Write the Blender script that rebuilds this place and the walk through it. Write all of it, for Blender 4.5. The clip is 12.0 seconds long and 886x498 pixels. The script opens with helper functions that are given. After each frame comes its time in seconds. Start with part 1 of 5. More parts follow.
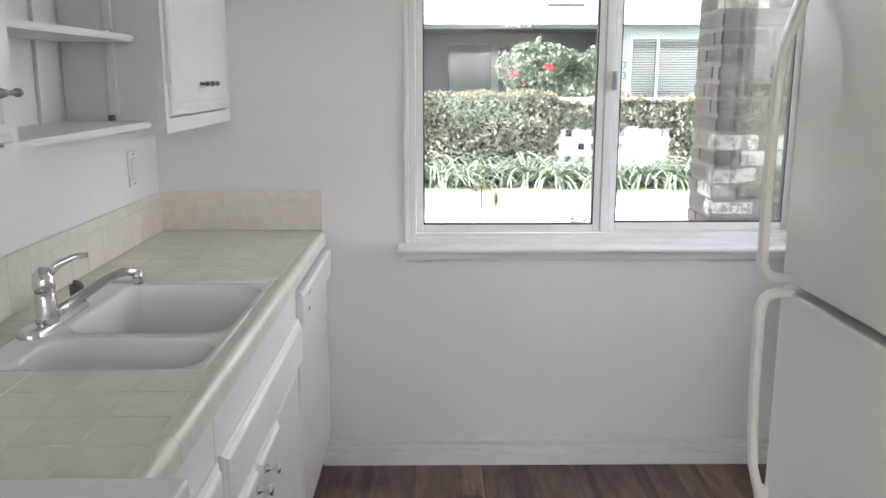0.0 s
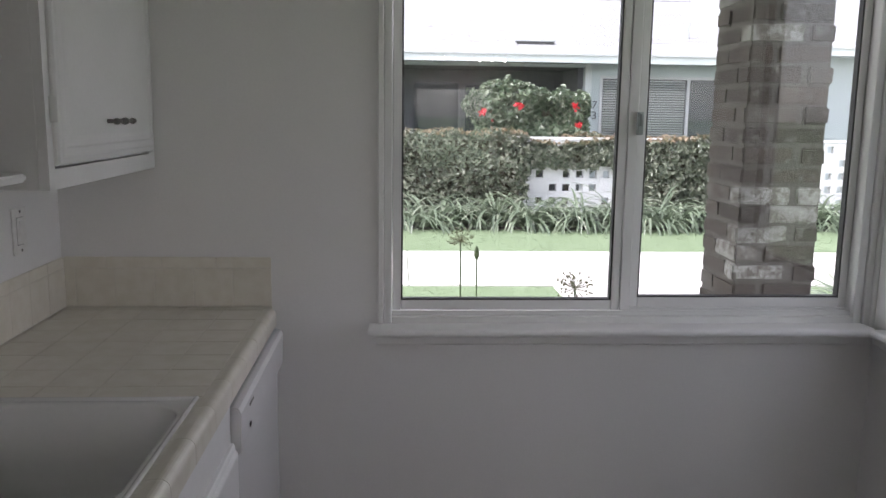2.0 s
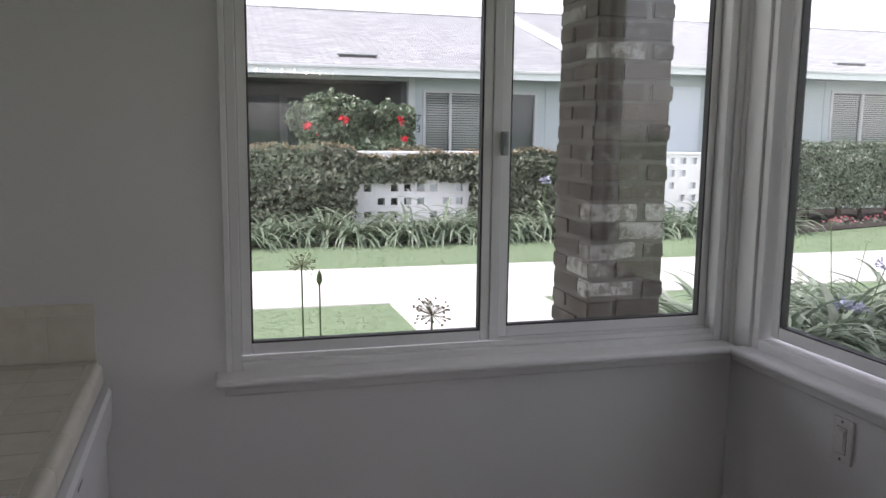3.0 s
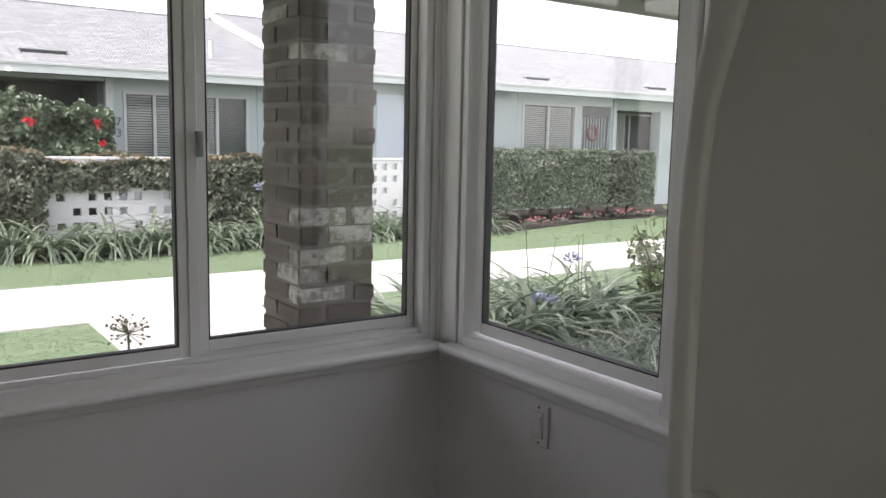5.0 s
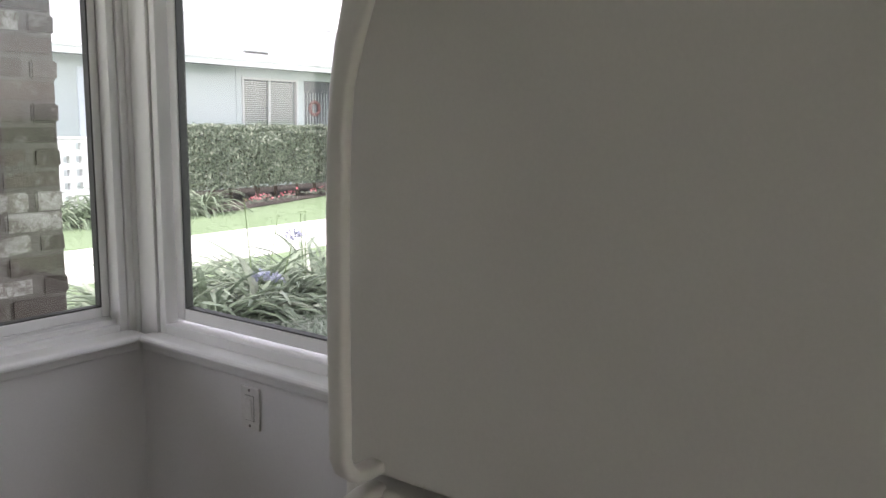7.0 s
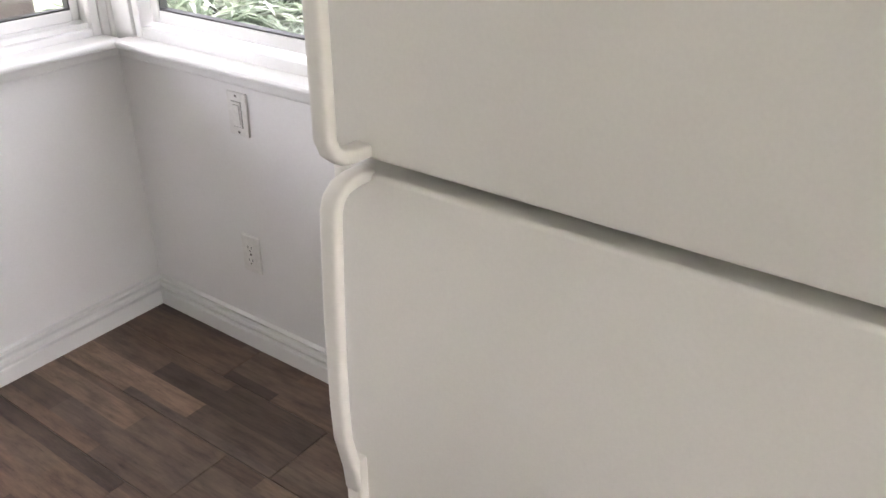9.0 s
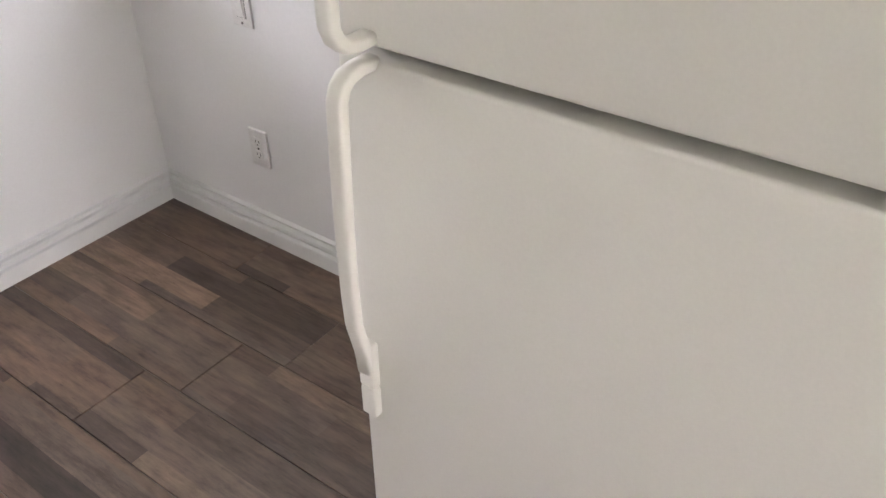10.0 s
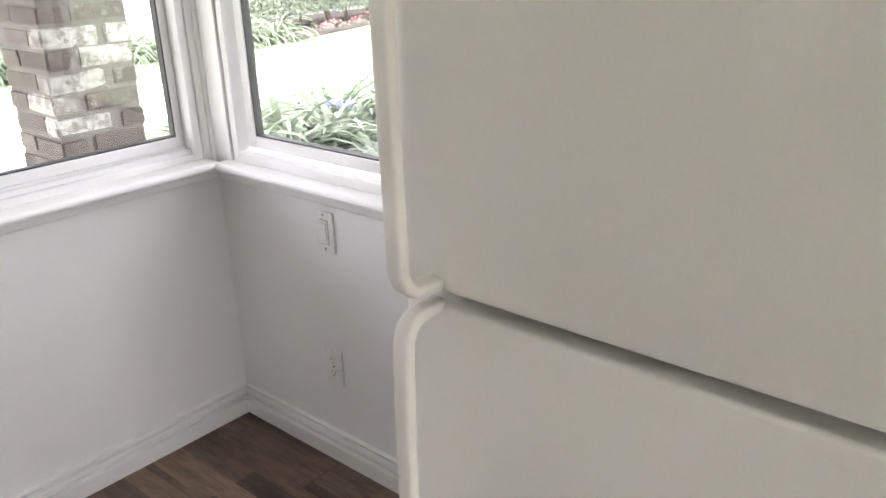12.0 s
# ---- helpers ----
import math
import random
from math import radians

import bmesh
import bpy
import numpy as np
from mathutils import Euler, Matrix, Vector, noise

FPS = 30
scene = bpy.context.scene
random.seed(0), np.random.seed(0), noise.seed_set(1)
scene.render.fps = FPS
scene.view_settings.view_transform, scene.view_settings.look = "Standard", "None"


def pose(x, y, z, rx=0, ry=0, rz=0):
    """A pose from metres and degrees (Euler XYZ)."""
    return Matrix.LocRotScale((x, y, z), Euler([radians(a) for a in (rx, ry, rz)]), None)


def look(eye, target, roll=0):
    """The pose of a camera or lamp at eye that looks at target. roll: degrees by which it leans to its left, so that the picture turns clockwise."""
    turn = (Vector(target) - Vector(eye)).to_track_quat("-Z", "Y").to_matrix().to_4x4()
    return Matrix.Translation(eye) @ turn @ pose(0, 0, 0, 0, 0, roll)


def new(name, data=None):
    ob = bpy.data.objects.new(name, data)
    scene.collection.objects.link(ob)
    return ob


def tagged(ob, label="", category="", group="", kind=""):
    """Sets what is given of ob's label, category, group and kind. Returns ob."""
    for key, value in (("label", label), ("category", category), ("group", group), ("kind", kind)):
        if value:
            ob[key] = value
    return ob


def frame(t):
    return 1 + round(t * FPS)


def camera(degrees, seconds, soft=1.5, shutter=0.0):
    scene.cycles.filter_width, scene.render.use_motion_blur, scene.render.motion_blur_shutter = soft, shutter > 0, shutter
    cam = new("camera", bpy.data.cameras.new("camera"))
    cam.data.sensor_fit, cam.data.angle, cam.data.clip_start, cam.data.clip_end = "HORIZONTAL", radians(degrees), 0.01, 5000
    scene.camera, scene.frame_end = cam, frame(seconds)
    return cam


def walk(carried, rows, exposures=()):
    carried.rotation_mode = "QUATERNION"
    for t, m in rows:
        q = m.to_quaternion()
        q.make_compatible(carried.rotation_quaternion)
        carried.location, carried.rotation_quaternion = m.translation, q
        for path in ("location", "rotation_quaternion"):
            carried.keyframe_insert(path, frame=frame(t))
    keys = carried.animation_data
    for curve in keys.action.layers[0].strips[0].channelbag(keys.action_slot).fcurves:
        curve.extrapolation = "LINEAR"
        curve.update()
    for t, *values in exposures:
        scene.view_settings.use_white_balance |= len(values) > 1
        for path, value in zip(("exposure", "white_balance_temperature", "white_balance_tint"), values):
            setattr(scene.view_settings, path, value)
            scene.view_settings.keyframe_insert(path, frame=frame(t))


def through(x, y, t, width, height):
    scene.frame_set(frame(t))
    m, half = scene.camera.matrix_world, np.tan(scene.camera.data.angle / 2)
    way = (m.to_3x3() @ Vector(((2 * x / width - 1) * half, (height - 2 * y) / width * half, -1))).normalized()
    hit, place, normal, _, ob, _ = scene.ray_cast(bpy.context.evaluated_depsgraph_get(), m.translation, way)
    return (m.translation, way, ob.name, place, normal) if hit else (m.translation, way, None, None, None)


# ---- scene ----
cam = camera(56.8, 12.0)
PATH = [
    (0, (-0.075, -0.57, 1.455), (-0.055, 1.387, 1.044), -0.0),
    (0.5, (-0.097, -0.434, 1.443), (-0.022, 1.524, 1.042), -0.2),
    (1, (-0.101, -0.229, 1.446), (-0.028, 1.733, 1.064), -0.2),
    (1.5, (-0.104, -0.052, 1.455), (-0.041, 1.917, 1.112), 0.1),
    (2, (-0.13, 0.049, 1.461), (-0.016, 2.019, 1.136), 0.8),
    (2.5, (-0.177, 0.176, 1.47), (0.104, 2.134, 1.17), 0.5),
    (3, (-0.201, 0.27, 1.479), (0.336, 2.175, 1.189), 0.7),
    (3.2, (-0.205, 0.266, 1.474), (0.423, 2.143, 1.187), 1.1),
    (5, (-0.131, 0.327, 1.464), (1.015, 1.946, 1.201), 1.2),
    (5.5, (-0.111, 0.313, 1.467), (1.188, 1.814, 1.223), 0.8),
    (6, (-0.082, 0.305, 1.47), (1.368, 1.664, 1.24), 0.7),
    (6.5, (-0.077, 0.289, 1.478), (1.482, 1.521, 1.249), 1.0),
    (7, (-0.068, 0.281, 1.468), (1.531, 1.441, 1.158), 0.8),
    (7.5, (-0.04, 0.304, 1.441), (1.557, 1.408, 0.963), 0.7),
    (9.5, (-0.03, 0.301, 1.411), (1.333, 1.286, 0.329), -0.0),
    (10, (-0.037, 0.295, 1.412), (1.276, 1.251, 0.245), -0.4),
    (10.5, (-0.032, 0.295, 1.416), (1.308, 1.293, 0.316), -0.7),
    (11, (-0.035, 0.286, 1.432), (1.361, 1.367, 0.492), -1.2),
    (11.5, (-0.026, 0.283, 1.44), (1.379, 1.447, 0.62), -1.8),
    (12, (-0.034, 0.279, 1.45), (1.36, 1.522, 0.733), -2.1),
]
EXPOSURES = [(0, 3.45, 6400, 24), (1.0, 3.0, 6400, 24), (1.5, 2.4, 6420, 24.5), (2.5, 1.8, 6440, 25), (3.2, 1.58, 6480, 25), (5.0, 1.56, 6700, 23.5), (6.5, 1.9, 6700, 23.5), (7.5, 2.65, 6700, 24), (9.5, 4.1, 6800, 26), (11.5, 3.95, 6780, 25), (12, 3.75, 6740, 24.5)]
walk(cam, [(t, look(eye, target, roll)) for t, eye, target, roll in PATH], EXPOSURES)

# ---- world and light: an overcast day ----
world = bpy.data.worlds.new("overcast_sky")
scene.world = world
world.use_nodes = True
wt = world.node_tree
sky = wt.nodes.new("ShaderNodeTexSky")
sky.sky_type = "NISHITA"
sky.sun_disc = False
sky.sun_elevation = radians(48)
sky.sun_rotation = radians(255)
sky.air_density = 1.0
sky.dust_density = 1.0
sky.ozone_density = 0.6
grey = wt.nodes.new("ShaderNodeHueSaturation")
grey.inputs["Saturation"].default_value = 0.25
wt.links.new(sky.outputs[0], grey.inputs["Color"])
wt.links.new(grey.outputs[0], wt.nodes["Background"].inputs[0])
wt.nodes["Background"].inputs[1].default_value = 0.15

sun = new("sun", bpy.data.lights.new("sun", "SUN"))
sun.data.energy = 2.0
sun.data.angle = radians(25)
sun.data.color = (1.0, 0.985, 0.96)
sun.matrix_world = pose(0, 0, 20, 42, 0, -75)


def area(name, m, w, h, power, color):
    ob = new(name, bpy.data.lights.new(name, "AREA"))
    ob.data.shape, ob.data.size, ob.data.size_y = "RECTANGLE", w, h
    ob.data.energy, ob.data.color = power, color
    ob.matrix_world = m
    return ob


# fill at an added, unseen sliding door, and daylight by the rear room's window
area("fill_added_door", look((-1.4, -4.02, 1.05), (-1.4, 0, 1.0)), 2.0, 2.0, 0.25, (1.0, 0.985, 0.97))
area("daylight_rear_window", look((0.48, -4.02, 1.3), (0.48, 0, 1.2)), 0.8, 0.88, 0.08, (1.0, 0.985, 0.97))


# sky light that comes in under the head of the north window
area("skylight_north_window", look((0.54, 2.43, 1.99), (0.54, 1.2, 0.55)), 1.25, 0.1, 0.5, (1.0, 0.99, 1.0))


# ---- materials ----
def ramp(nt, stops):
    n = nt.nodes.new("ShaderNodeValToRGB")
    els = n.color_ramp.elements
    while len(els) < len(stops):
        els.new(0.5)
    for e, (p, c) in zip(els, stops):
        e.position, e.color = p, (*c, 1)
    return n


def coords(nt, scale=(1, 1, 1), kind="Object", random_offset=False):
    tc = nt.nodes.new("ShaderNodeTexCoord")
    mp = nt.nodes.new("ShaderNodeMapping")
    mp.inputs["Scale"].default_value = scale
    nt.links.new(tc.outputs[kind], mp.inputs[0])
    if random_offset:
        oi = nt.nodes.new("ShaderNodeObjectInfo")
        mul = nt.nodes.new("ShaderNodeVectorMath")
        mul.operation = "SCALE"
        mul.inputs[0].default_value = (37.0, 91.0, 53.0)
        nt.links.new(oi.outputs["Random"], mul.inputs["Scale"])
        nt.links.new(mul.outputs[0], mp.inputs["Location"])
    return mp.outputs[0]


def noise_tex(nt, vec, scale, detail=4, rough=0.55):
    n = nt.nodes.new("ShaderNodeTexNoise")
    n.inputs["Scale"].default_value, n.inputs["Detail"].default_value, n.inputs["Roughness"].default_value = scale, detail, rough
    if vec is not None:
        nt.links.new(vec, n.inputs["Vector"])
    return n.outputs["Fac"]


def mixc(nt, fac, a, b, mode="MIX"):
    m = nt.nodes.new("ShaderNodeMix")
    m.data_type, m.blend_type = "RGBA", mode
    for sock, v in ((m.inputs[0], fac), (m.inputs[6], a), (m.inputs[7], b)):
        if isinstance(v, (int, float)):
            sock.default_value = v
        elif isinstance(v, tuple):
            sock.default_value = (*v, 1)
        else:
            nt.links.new(v, sock)
    return m.outputs[2]


def bump(nt, bsdf, height, strength, distance):
    b = nt.nodes.new("ShaderNodeBump")
    b.inputs["Strength"].default_value, b.inputs["Distance"].default_value = strength, distance
    nt.links.new(height, b.inputs["Height"])
    nt.links.new(b.outputs[0], bsdf.inputs["Normal"])


def base(name, color=(0.8, 0.8, 0.8), rough=0.5, metal=0.0):
    m = bpy.data.materials.new(name)
    m.use_nodes = True
    b = m.node_tree.nodes["Principled BSDF"]
    b.inputs["Base Color"].default_value = (*color, 1)
    b.inputs["Roughness"].default_value = rough
    b.inputs["Metallic"].default_value = metal
    return m, m.node_tree, b


def mottled(name, c1, c2, rough, big=2.0, fine=60.0, relief=0.15, depth=0.002, metal=0.0, rough_var=0.08, grain=0.9):
    """Two tones that drift at two scales, with a fine relief."""
    m, nt, b = base(name, c1, rough, metal)
    v = coords(nt)
    n1, n2 = noise_tex(nt, v, big, 3), noise_tex(nt, v, fine, 5)
    r = ramp(nt, [(0.3, (0, 0, 0)), (0.7, (1, 1, 1))])
    nt.links.new(n1, r.inputs[0])
    c = mixc(nt, r.outputs[0], c1, c2)
    f = ramp(nt, [(0.35, (grain, grain, grain)), (0.65, (1, 1, 1))])
    nt.links.new(n2, f.inputs[0])
    c = mixc(nt, 1.0, c, f.outputs[0], "MULTIPLY")
    nt.links.new(c, b.inputs["Base Color"])
    mr = nt.nodes.new("ShaderNodeMapRange")
    mr.inputs["To Min"].default_value, mr.inputs["To Max"].default_value = rough - rough_var, rough + rough_var
    nt.links.new(n1, mr.inputs["Value"])
    nt.links.new(mr.outputs[0], b.inputs["Roughness"])
    if relief:
        bump(nt, b, n2, relief, depth)
    return m


WALL = mottled("wall_paint", (0.80, 0.795, 0.79), (0.84, 0.835, 0.83), 0.62, 1.3, 140, 0.2, 0.001, grain=0.975)
CEIL = mottled("ceiling_paint", (0.82, 0.82, 0.81), (0.85, 0.85, 0.84), 0.8, 1.0, 90, 0.4, 0.003)
TRIM = mottled("trim_paint", (0.84, 0.84, 0.83), (0.80, 0.80, 0.79), 0.34, 3, 90, 0.02, 0.0003, rough_var=0.03, grain=0.985)
CABPAINT = mottled("cabinet_paint", (0.84, 0.84, 0.84), (0.79, 0.79, 0.785), 0.36, 4, 90, 0.05, 0.0006, grain=0.975)
VINYL = mottled("vinyl_frame", (0.80, 0.80, 0.79), (0.75, 0.75, 0.74), 0.42, 5, 90, 0.02, 0.0003, rough_var=0.03, grain=0.985)
APPLIANCE = mottled("bisque_enamel", (0.775, 0.755, 0.705), (0.755, 0.735, 0.685), 0.36, 1.5, 260, 0.10, 0.0004, grain=0.975)
HANDLE = mottled("bisque_plastic", (0.785, 0.765, 0.715), (0.765, 0.745, 0.695), 0.33, 6, 160, 0.05, 0.0004, grain=0.98)
DWWHITE = mottled("white_enamel", (0.82, 0.82, 0.83), (0.79, 0.79, 0.80), 0.25, 2, 120, 0.04, 0.0004, grain=0.98)
GASKET = mottled("grey_gasket", (0.20, 0.19, 0.175), (0.15, 0.145, 0.135), 0.7, 8, 60, 0.1, 0.001)
PLATE = mottled("switch_plastic", (0.83, 0.82, 0.80), (0.80, 0.79, 0.77), 0.3, 10, 80, 0.03, 0.0003)
DARKSLOT = base("dark_slot", (0.03, 0.03, 0.03), 0.6)[0]
PORCELAIN = mottled("grey_white_enamel", (0.83, 0.83, 0.82), (0.80, 0.80, 0.79), 0.2, 4, 90, 0.02, 0.0003, rough_var=0.04, grain=0.985)
CHROME = mottled("chrome", (0.80, 0.80, 0.81), (0.70, 0.70, 0.71), 0.14, 9, 60, 0.02, 0.0002, 1.0, 0.05)
PEWTER = mottled("dark_pewter", (0.16, 0.155, 0.15), (0.24, 0.23, 0.22), 0.38, 40, 160, 0.2, 0.0006, 0.9)
GROUT = mottled("grout", (0.73, 0.70, 0.62), (0.77, 0.735, 0.66), 0.9, 9, 120, 0.4, 0.001)
RUBBER = mottled("black_rubber", (0.03, 0.03, 0.03), (0.05, 0.05, 0.05), 0.6, 10, 70, 0.1, 0.001)
BULB, _nt, _b = base("bulb", (1, 1, 1), 0.4)
_b.inputs["Emission Color"].default_value = (1, 0.93, 0.82, 1)
_b.inputs["Emission Strength"].default_value = 60


def tile_mat():
    m, nt, b = base("beige_ceramic", (0.66, 0.62, 0.52), 0.3)
    v = coords(nt, random_offset=True)
    oi = nt.nodes.new("ShaderNodeObjectInfo")
    r = ramp(nt, [(0.0, (0.735, 0.70, 0.62)), (0.5, (0.75, 0.715, 0.635)), (1.0, (0.765, 0.73, 0.65))])
    nt.links.new(oi.outputs["Random"], r.inputs[0])
    n1, n2 = noise_tex(nt, v, 22, 5), noise_tex(nt, v, 160, 4)
    r2 = ramp(nt, [(0.36, (0.93, 0.92, 0.89)), (0.60, (1, 1, 1))])
    nt.links.new(n1, r2.inputs[0])
    c = mixc(nt, 1.0, r.outputs[0], r2.outputs[0], "MULTIPLY")
    nt.links.new(c, b.inputs["Base Color"])
    bump(nt, b, n2, 0.12, 0.0006)
    return m


TILE = tile_mat()


def plank_mat():
    m, nt, b = base("dark_wood_plank", (0.1, 0.06, 0.04), 0.42)
    oi = nt.nodes.new("ShaderNodeObjectInfo")
    # strips of differing tone inside each board
    vs = coords(nt, random_offset=True)
    sw = nt.nodes.new("ShaderNodeSeparateXYZ")
    cb = nt.nodes.new("ShaderNodeCombineXYZ")
    nt.links.new(vs, sw.inputs[0])
    nt.links.new(sw.outputs["Y"], cb.inputs["X"])
    nt.links.new(sw.outputs["X"], cb.inputs["Y"])
    vo = nt.nodes.new("ShaderNodeTexBrick")
    vo.inputs["Scale"].default_value = 1.0
    vo.inputs["Brick Width"].default_value, vo.inputs["Row Height"].default_value = 0.62, 0.0683
    vo.inputs["Mortar Size"].default_value = 0.0
    vo.offset = 0.37
    vo.inputs["Color1"].default_value, vo.inputs["Color2"].default_value = (0, 0, 0, 1), (1, 1, 1, 1)
    nt.links.new(cb.outputs[0], vo.inputs["Vector"])
    sep = nt.nodes.new("ShaderNodeSeparateColor")
    nt.links.new(vo.outputs["Color"], sep.inputs[0])
    tone = ramp(nt, [(0.0, (0.052, 0.037, 0.031)), (0.25, (0.115, 0.078, 0.060)), (0.5, (0.165, 0.105, 0.076)), (0.78, (0.13, 0.094, 0.077)), (0.9, (0.165, 0.115, 0.087)), (1.0, (0.27, 0.18, 0.128))])
    nt.links.new(sep.outputs[0], tone.inputs[0])
    board = ramp(nt, [(0.0, (0.85, 0.84, 0.84)), (0.5, (1.0, 1.0, 1.0)), (1.0, (1.15, 1.12, 1.08))])
    nt.links.new(oi.outputs["Random"], board.inputs[0])
    c = mixc(nt, 1.0, tone.outputs[0], board.outputs[0], "MULTIPLY")
    # grain along the board
    vg = coords(nt, (26, 2.2, 1), random_offset=True)
    g1 = noise_tex(nt, vg, 2.4, 10, 0.72)
    rg = ramp(nt, [(0.30, (0.50, 0.47, 0.45)), (0.5, (1.0, 1.0, 1.0)), (0.70, (1.42, 1.38, 1.32))])
    nt.links.new(g1, rg.inputs[0])
    c = mixc(nt, 0.8, c, rg.outputs[0], "MULTIPLY")
    # swirls and blotches across the strips
    vb = coords(nt, (9, 2.6, 1), random_offset=True)
    g2 = noise_tex(nt, vb, 2.8, 8, 0.68)
    rb = ramp(nt, [(0.34, (0.62, 0.60, 0.59)), (0.5, (0.98, 0.98, 0.98)), (0.64, (1.18, 1.16, 1.14))])
    nt.links.new(g2, rb.inputs[0])
    c = mixc(nt, 1.0, c, rb.outputs[0], "MULTIPLY")
    # fine dark pores and cracks
    vc = coords(nt, (60, 5, 1), random_offset=True)
    g3 = noise_tex(nt, vc, 3.0, 6, 0.7)
    rc = ramp(nt, [(0.30, (0.45, 0.42, 0.40)), (0.40, (1, 1, 1))])
    nt.links.new(g3, rc.inputs[0])
    c = mixc(nt, 0.8, c, rc.outputs[0], "MULTIPLY")
    nt.links.new(c, b.inputs["Base Color"])
    mr = nt.nodes.new("ShaderNodeMapRange")
    mr.inputs["To Min"].default_value, mr.inputs["To Max"].default_value = 0.28, 0.5
    nt.links.new(g1, mr.inputs["Value"])
    nt.links.new(mr.outputs[0], b.inputs["Roughness"])
    bump(nt, b, g1, 0.18, 0.001)
    return m


PLANK = plank_mat()


def glass_mat(name, tint):
    m = bpy.data.materials.new(name)
    m.use_nodes = True
    nt = m.node_tree
    nt.nodes.remove(nt.nodes["Principled BSDF"])
    tr, gl, lw, mx = (nt.nodes.new(n) for n in ("ShaderNodeBsdfTransparent", "ShaderNodeBsdfGlossy", "ShaderNodeLayerWeight", "ShaderNodeMixShader"))
    tr.inputs[0].default_value = (*tint, 1)
    gl.inputs["Roughness"].default_value = 0.0
    lw.inputs["Blend"].default_value = 0.5
    pw, ma = nt.nodes.new("ShaderNodeMath"), nt.nodes.new("ShaderNodeMath")
    pw.operation, ma.operation = "POWER", "MULTIPLY_ADD"
    pw.inputs[1].default_value = 5.0
    ma.inputs[1].default_value, ma.inputs[2].default_value = 0.96, 0.04
    nt.links.new(lw.outputs["Facing"], pw.inputs[0])
    nt.links.new(pw.outputs[0], ma.inputs[0])
    nt.links.new(ma.outputs[0], mx.inputs[0])
    nt.links.new(tr.outputs[0], mx.inputs[1])
    nt.links.new(gl.outputs[0], mx.inputs[2])
    nt.links.new(mx.outputs[0], nt.nodes["Material Output"].inputs[0])
    return m


GLASS = glass_mat("window_glass", (0.93, 0.95, 0.94))


def brick_mat(name, stops, patch, patch_amount):
    m, nt, b = base(name, (0.3, 0.25, 0.22), 0.92)
    oi = nt.nodes.new("ShaderNodeObjectInfo")
    r = ramp(nt, stops)
    nt.links.new(oi.outputs["Random"], r.inputs[0])
    v = coords(nt, random_offset=True)
    n1, n2 = noise_tex(nt, v, 16, 7, 0.7), noise_tex(nt, v, 90, 6, 0.7)
    rp = ramp(nt, [(patch_amount, (1, 1, 1)), (patch_amount + 0.09, (0, 0, 0))])
    nt.links.new(n1, rp.inputs[0])
    c = mixc(nt, rp.outputs[0], r.outputs[0], patch)
    rf = ramp(nt, [(0.3, (0.70, 0.69, 0.68)), (0.65, (1.1, 1.1, 1.1))])
    nt.links.new(n2, rf.inputs[0])
    c = mixc(nt, 1.0, c, rf.outputs[0], "MULTIPLY")
    # soot and smeared mortar that run across the courses
    g = nt.nodes.new("ShaderNodeNewGeometry")
    n3 = noise_tex(nt, g.outputs["Position"], 5.0, 5, 0.6)
    rs = ramp(nt, [(0.36, (0.68, 0.67, 0.67)), (0.62, (1.05, 1.05, 1.05))])
    nt.links.new(n3, rs.inputs[0])
    c = mixc(nt, 1.0, c, rs.outputs[0], "MULTIPLY")
    nt.links.new(c, b.inputs["Base Color"])
    bump(nt, b, n2, 0.8, 0.005)
    return m


BRICK = brick_mat("weathered_brick", [(0, (0.10, 0.083, 0.074)), (0.4, (0.12, 0.098, 0.087)), (0.75, (0.145, 0.117, 0.103)), (1, (0.16, 0.138, 0.125))], (0.23, 0.212, 0.198), 0.37)
BRICKWHITE = brick_mat("whitewashed_brick", [(0, (0.40, 0.385, 0.365)), (1, (0.50, 0.485, 0.465))], (0.22, 0.195, 0.175), 0.45)
MORTAR = mottled("grey_mortar", (0.13, 0.114, 0.104), (0.19, 0.17, 0.157), 0.95, 6, 60, 0.8, 0.006)
CONCRETE = mottled("pale_concrete", (0.56, 0.54, 0.51), (0.62, 0.60, 0.57), 0.9, 0.9, 35, 0.3, 0.003)
SOIL = mottled("bark_soil", (0.035, 0.028, 0.023), (0.06, 0.049, 0.04), 0.95, 3, 30, 0.9, 0.02)
GROUND = mottled("lawn_ground", (0.165, 0.23, 0.125), (0.19, 0.255, 0.148), 0.95, 1.2, 45, 0.25, 0.01)
STUCCO = mottled("pale_blue_stucco", (0.47, 0.54, 0.545), (0.51, 0.575, 0.575), 0.9, 0.8, 50, 0.5, 0.004)
FASCIA = mottled("pale_green_paint", (0.61, 0.665, 0.65), (0.57, 0.625, 0.61), 0.6, 1.5, 30, 0.1, 0.002)
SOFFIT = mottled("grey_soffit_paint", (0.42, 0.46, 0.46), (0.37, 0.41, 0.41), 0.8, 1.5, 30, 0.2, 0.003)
OWNEAVE = mottled("eave_paint", (0.42, 0.405, 0.395), (0.36, 0.35, 0.34), 0.75, 2.5, 30, 0.3, 0.003)
# near-black that puts the shade of porches, rooms and doorway into the colour
SHADEDARK = mottled("dark_shade_paint", (0.10, 0.11, 0.12), (0.14, 0.15, 0.155), 0.8, 1.5, 30, 0.2, 0.003)
PANELBLUE = mottled("pale_blue_panel", (0.60, 0.68, 0.74), (0.64, 0.71, 0.76), 0.6, 1.2, 30, 0.1, 0.002)
BLIND = mottled("blind_slat", (0.52, 0.53, 0.53), (0.47, 0.48, 0.48), 0.5, 4, 40, 0.05, 0.001)
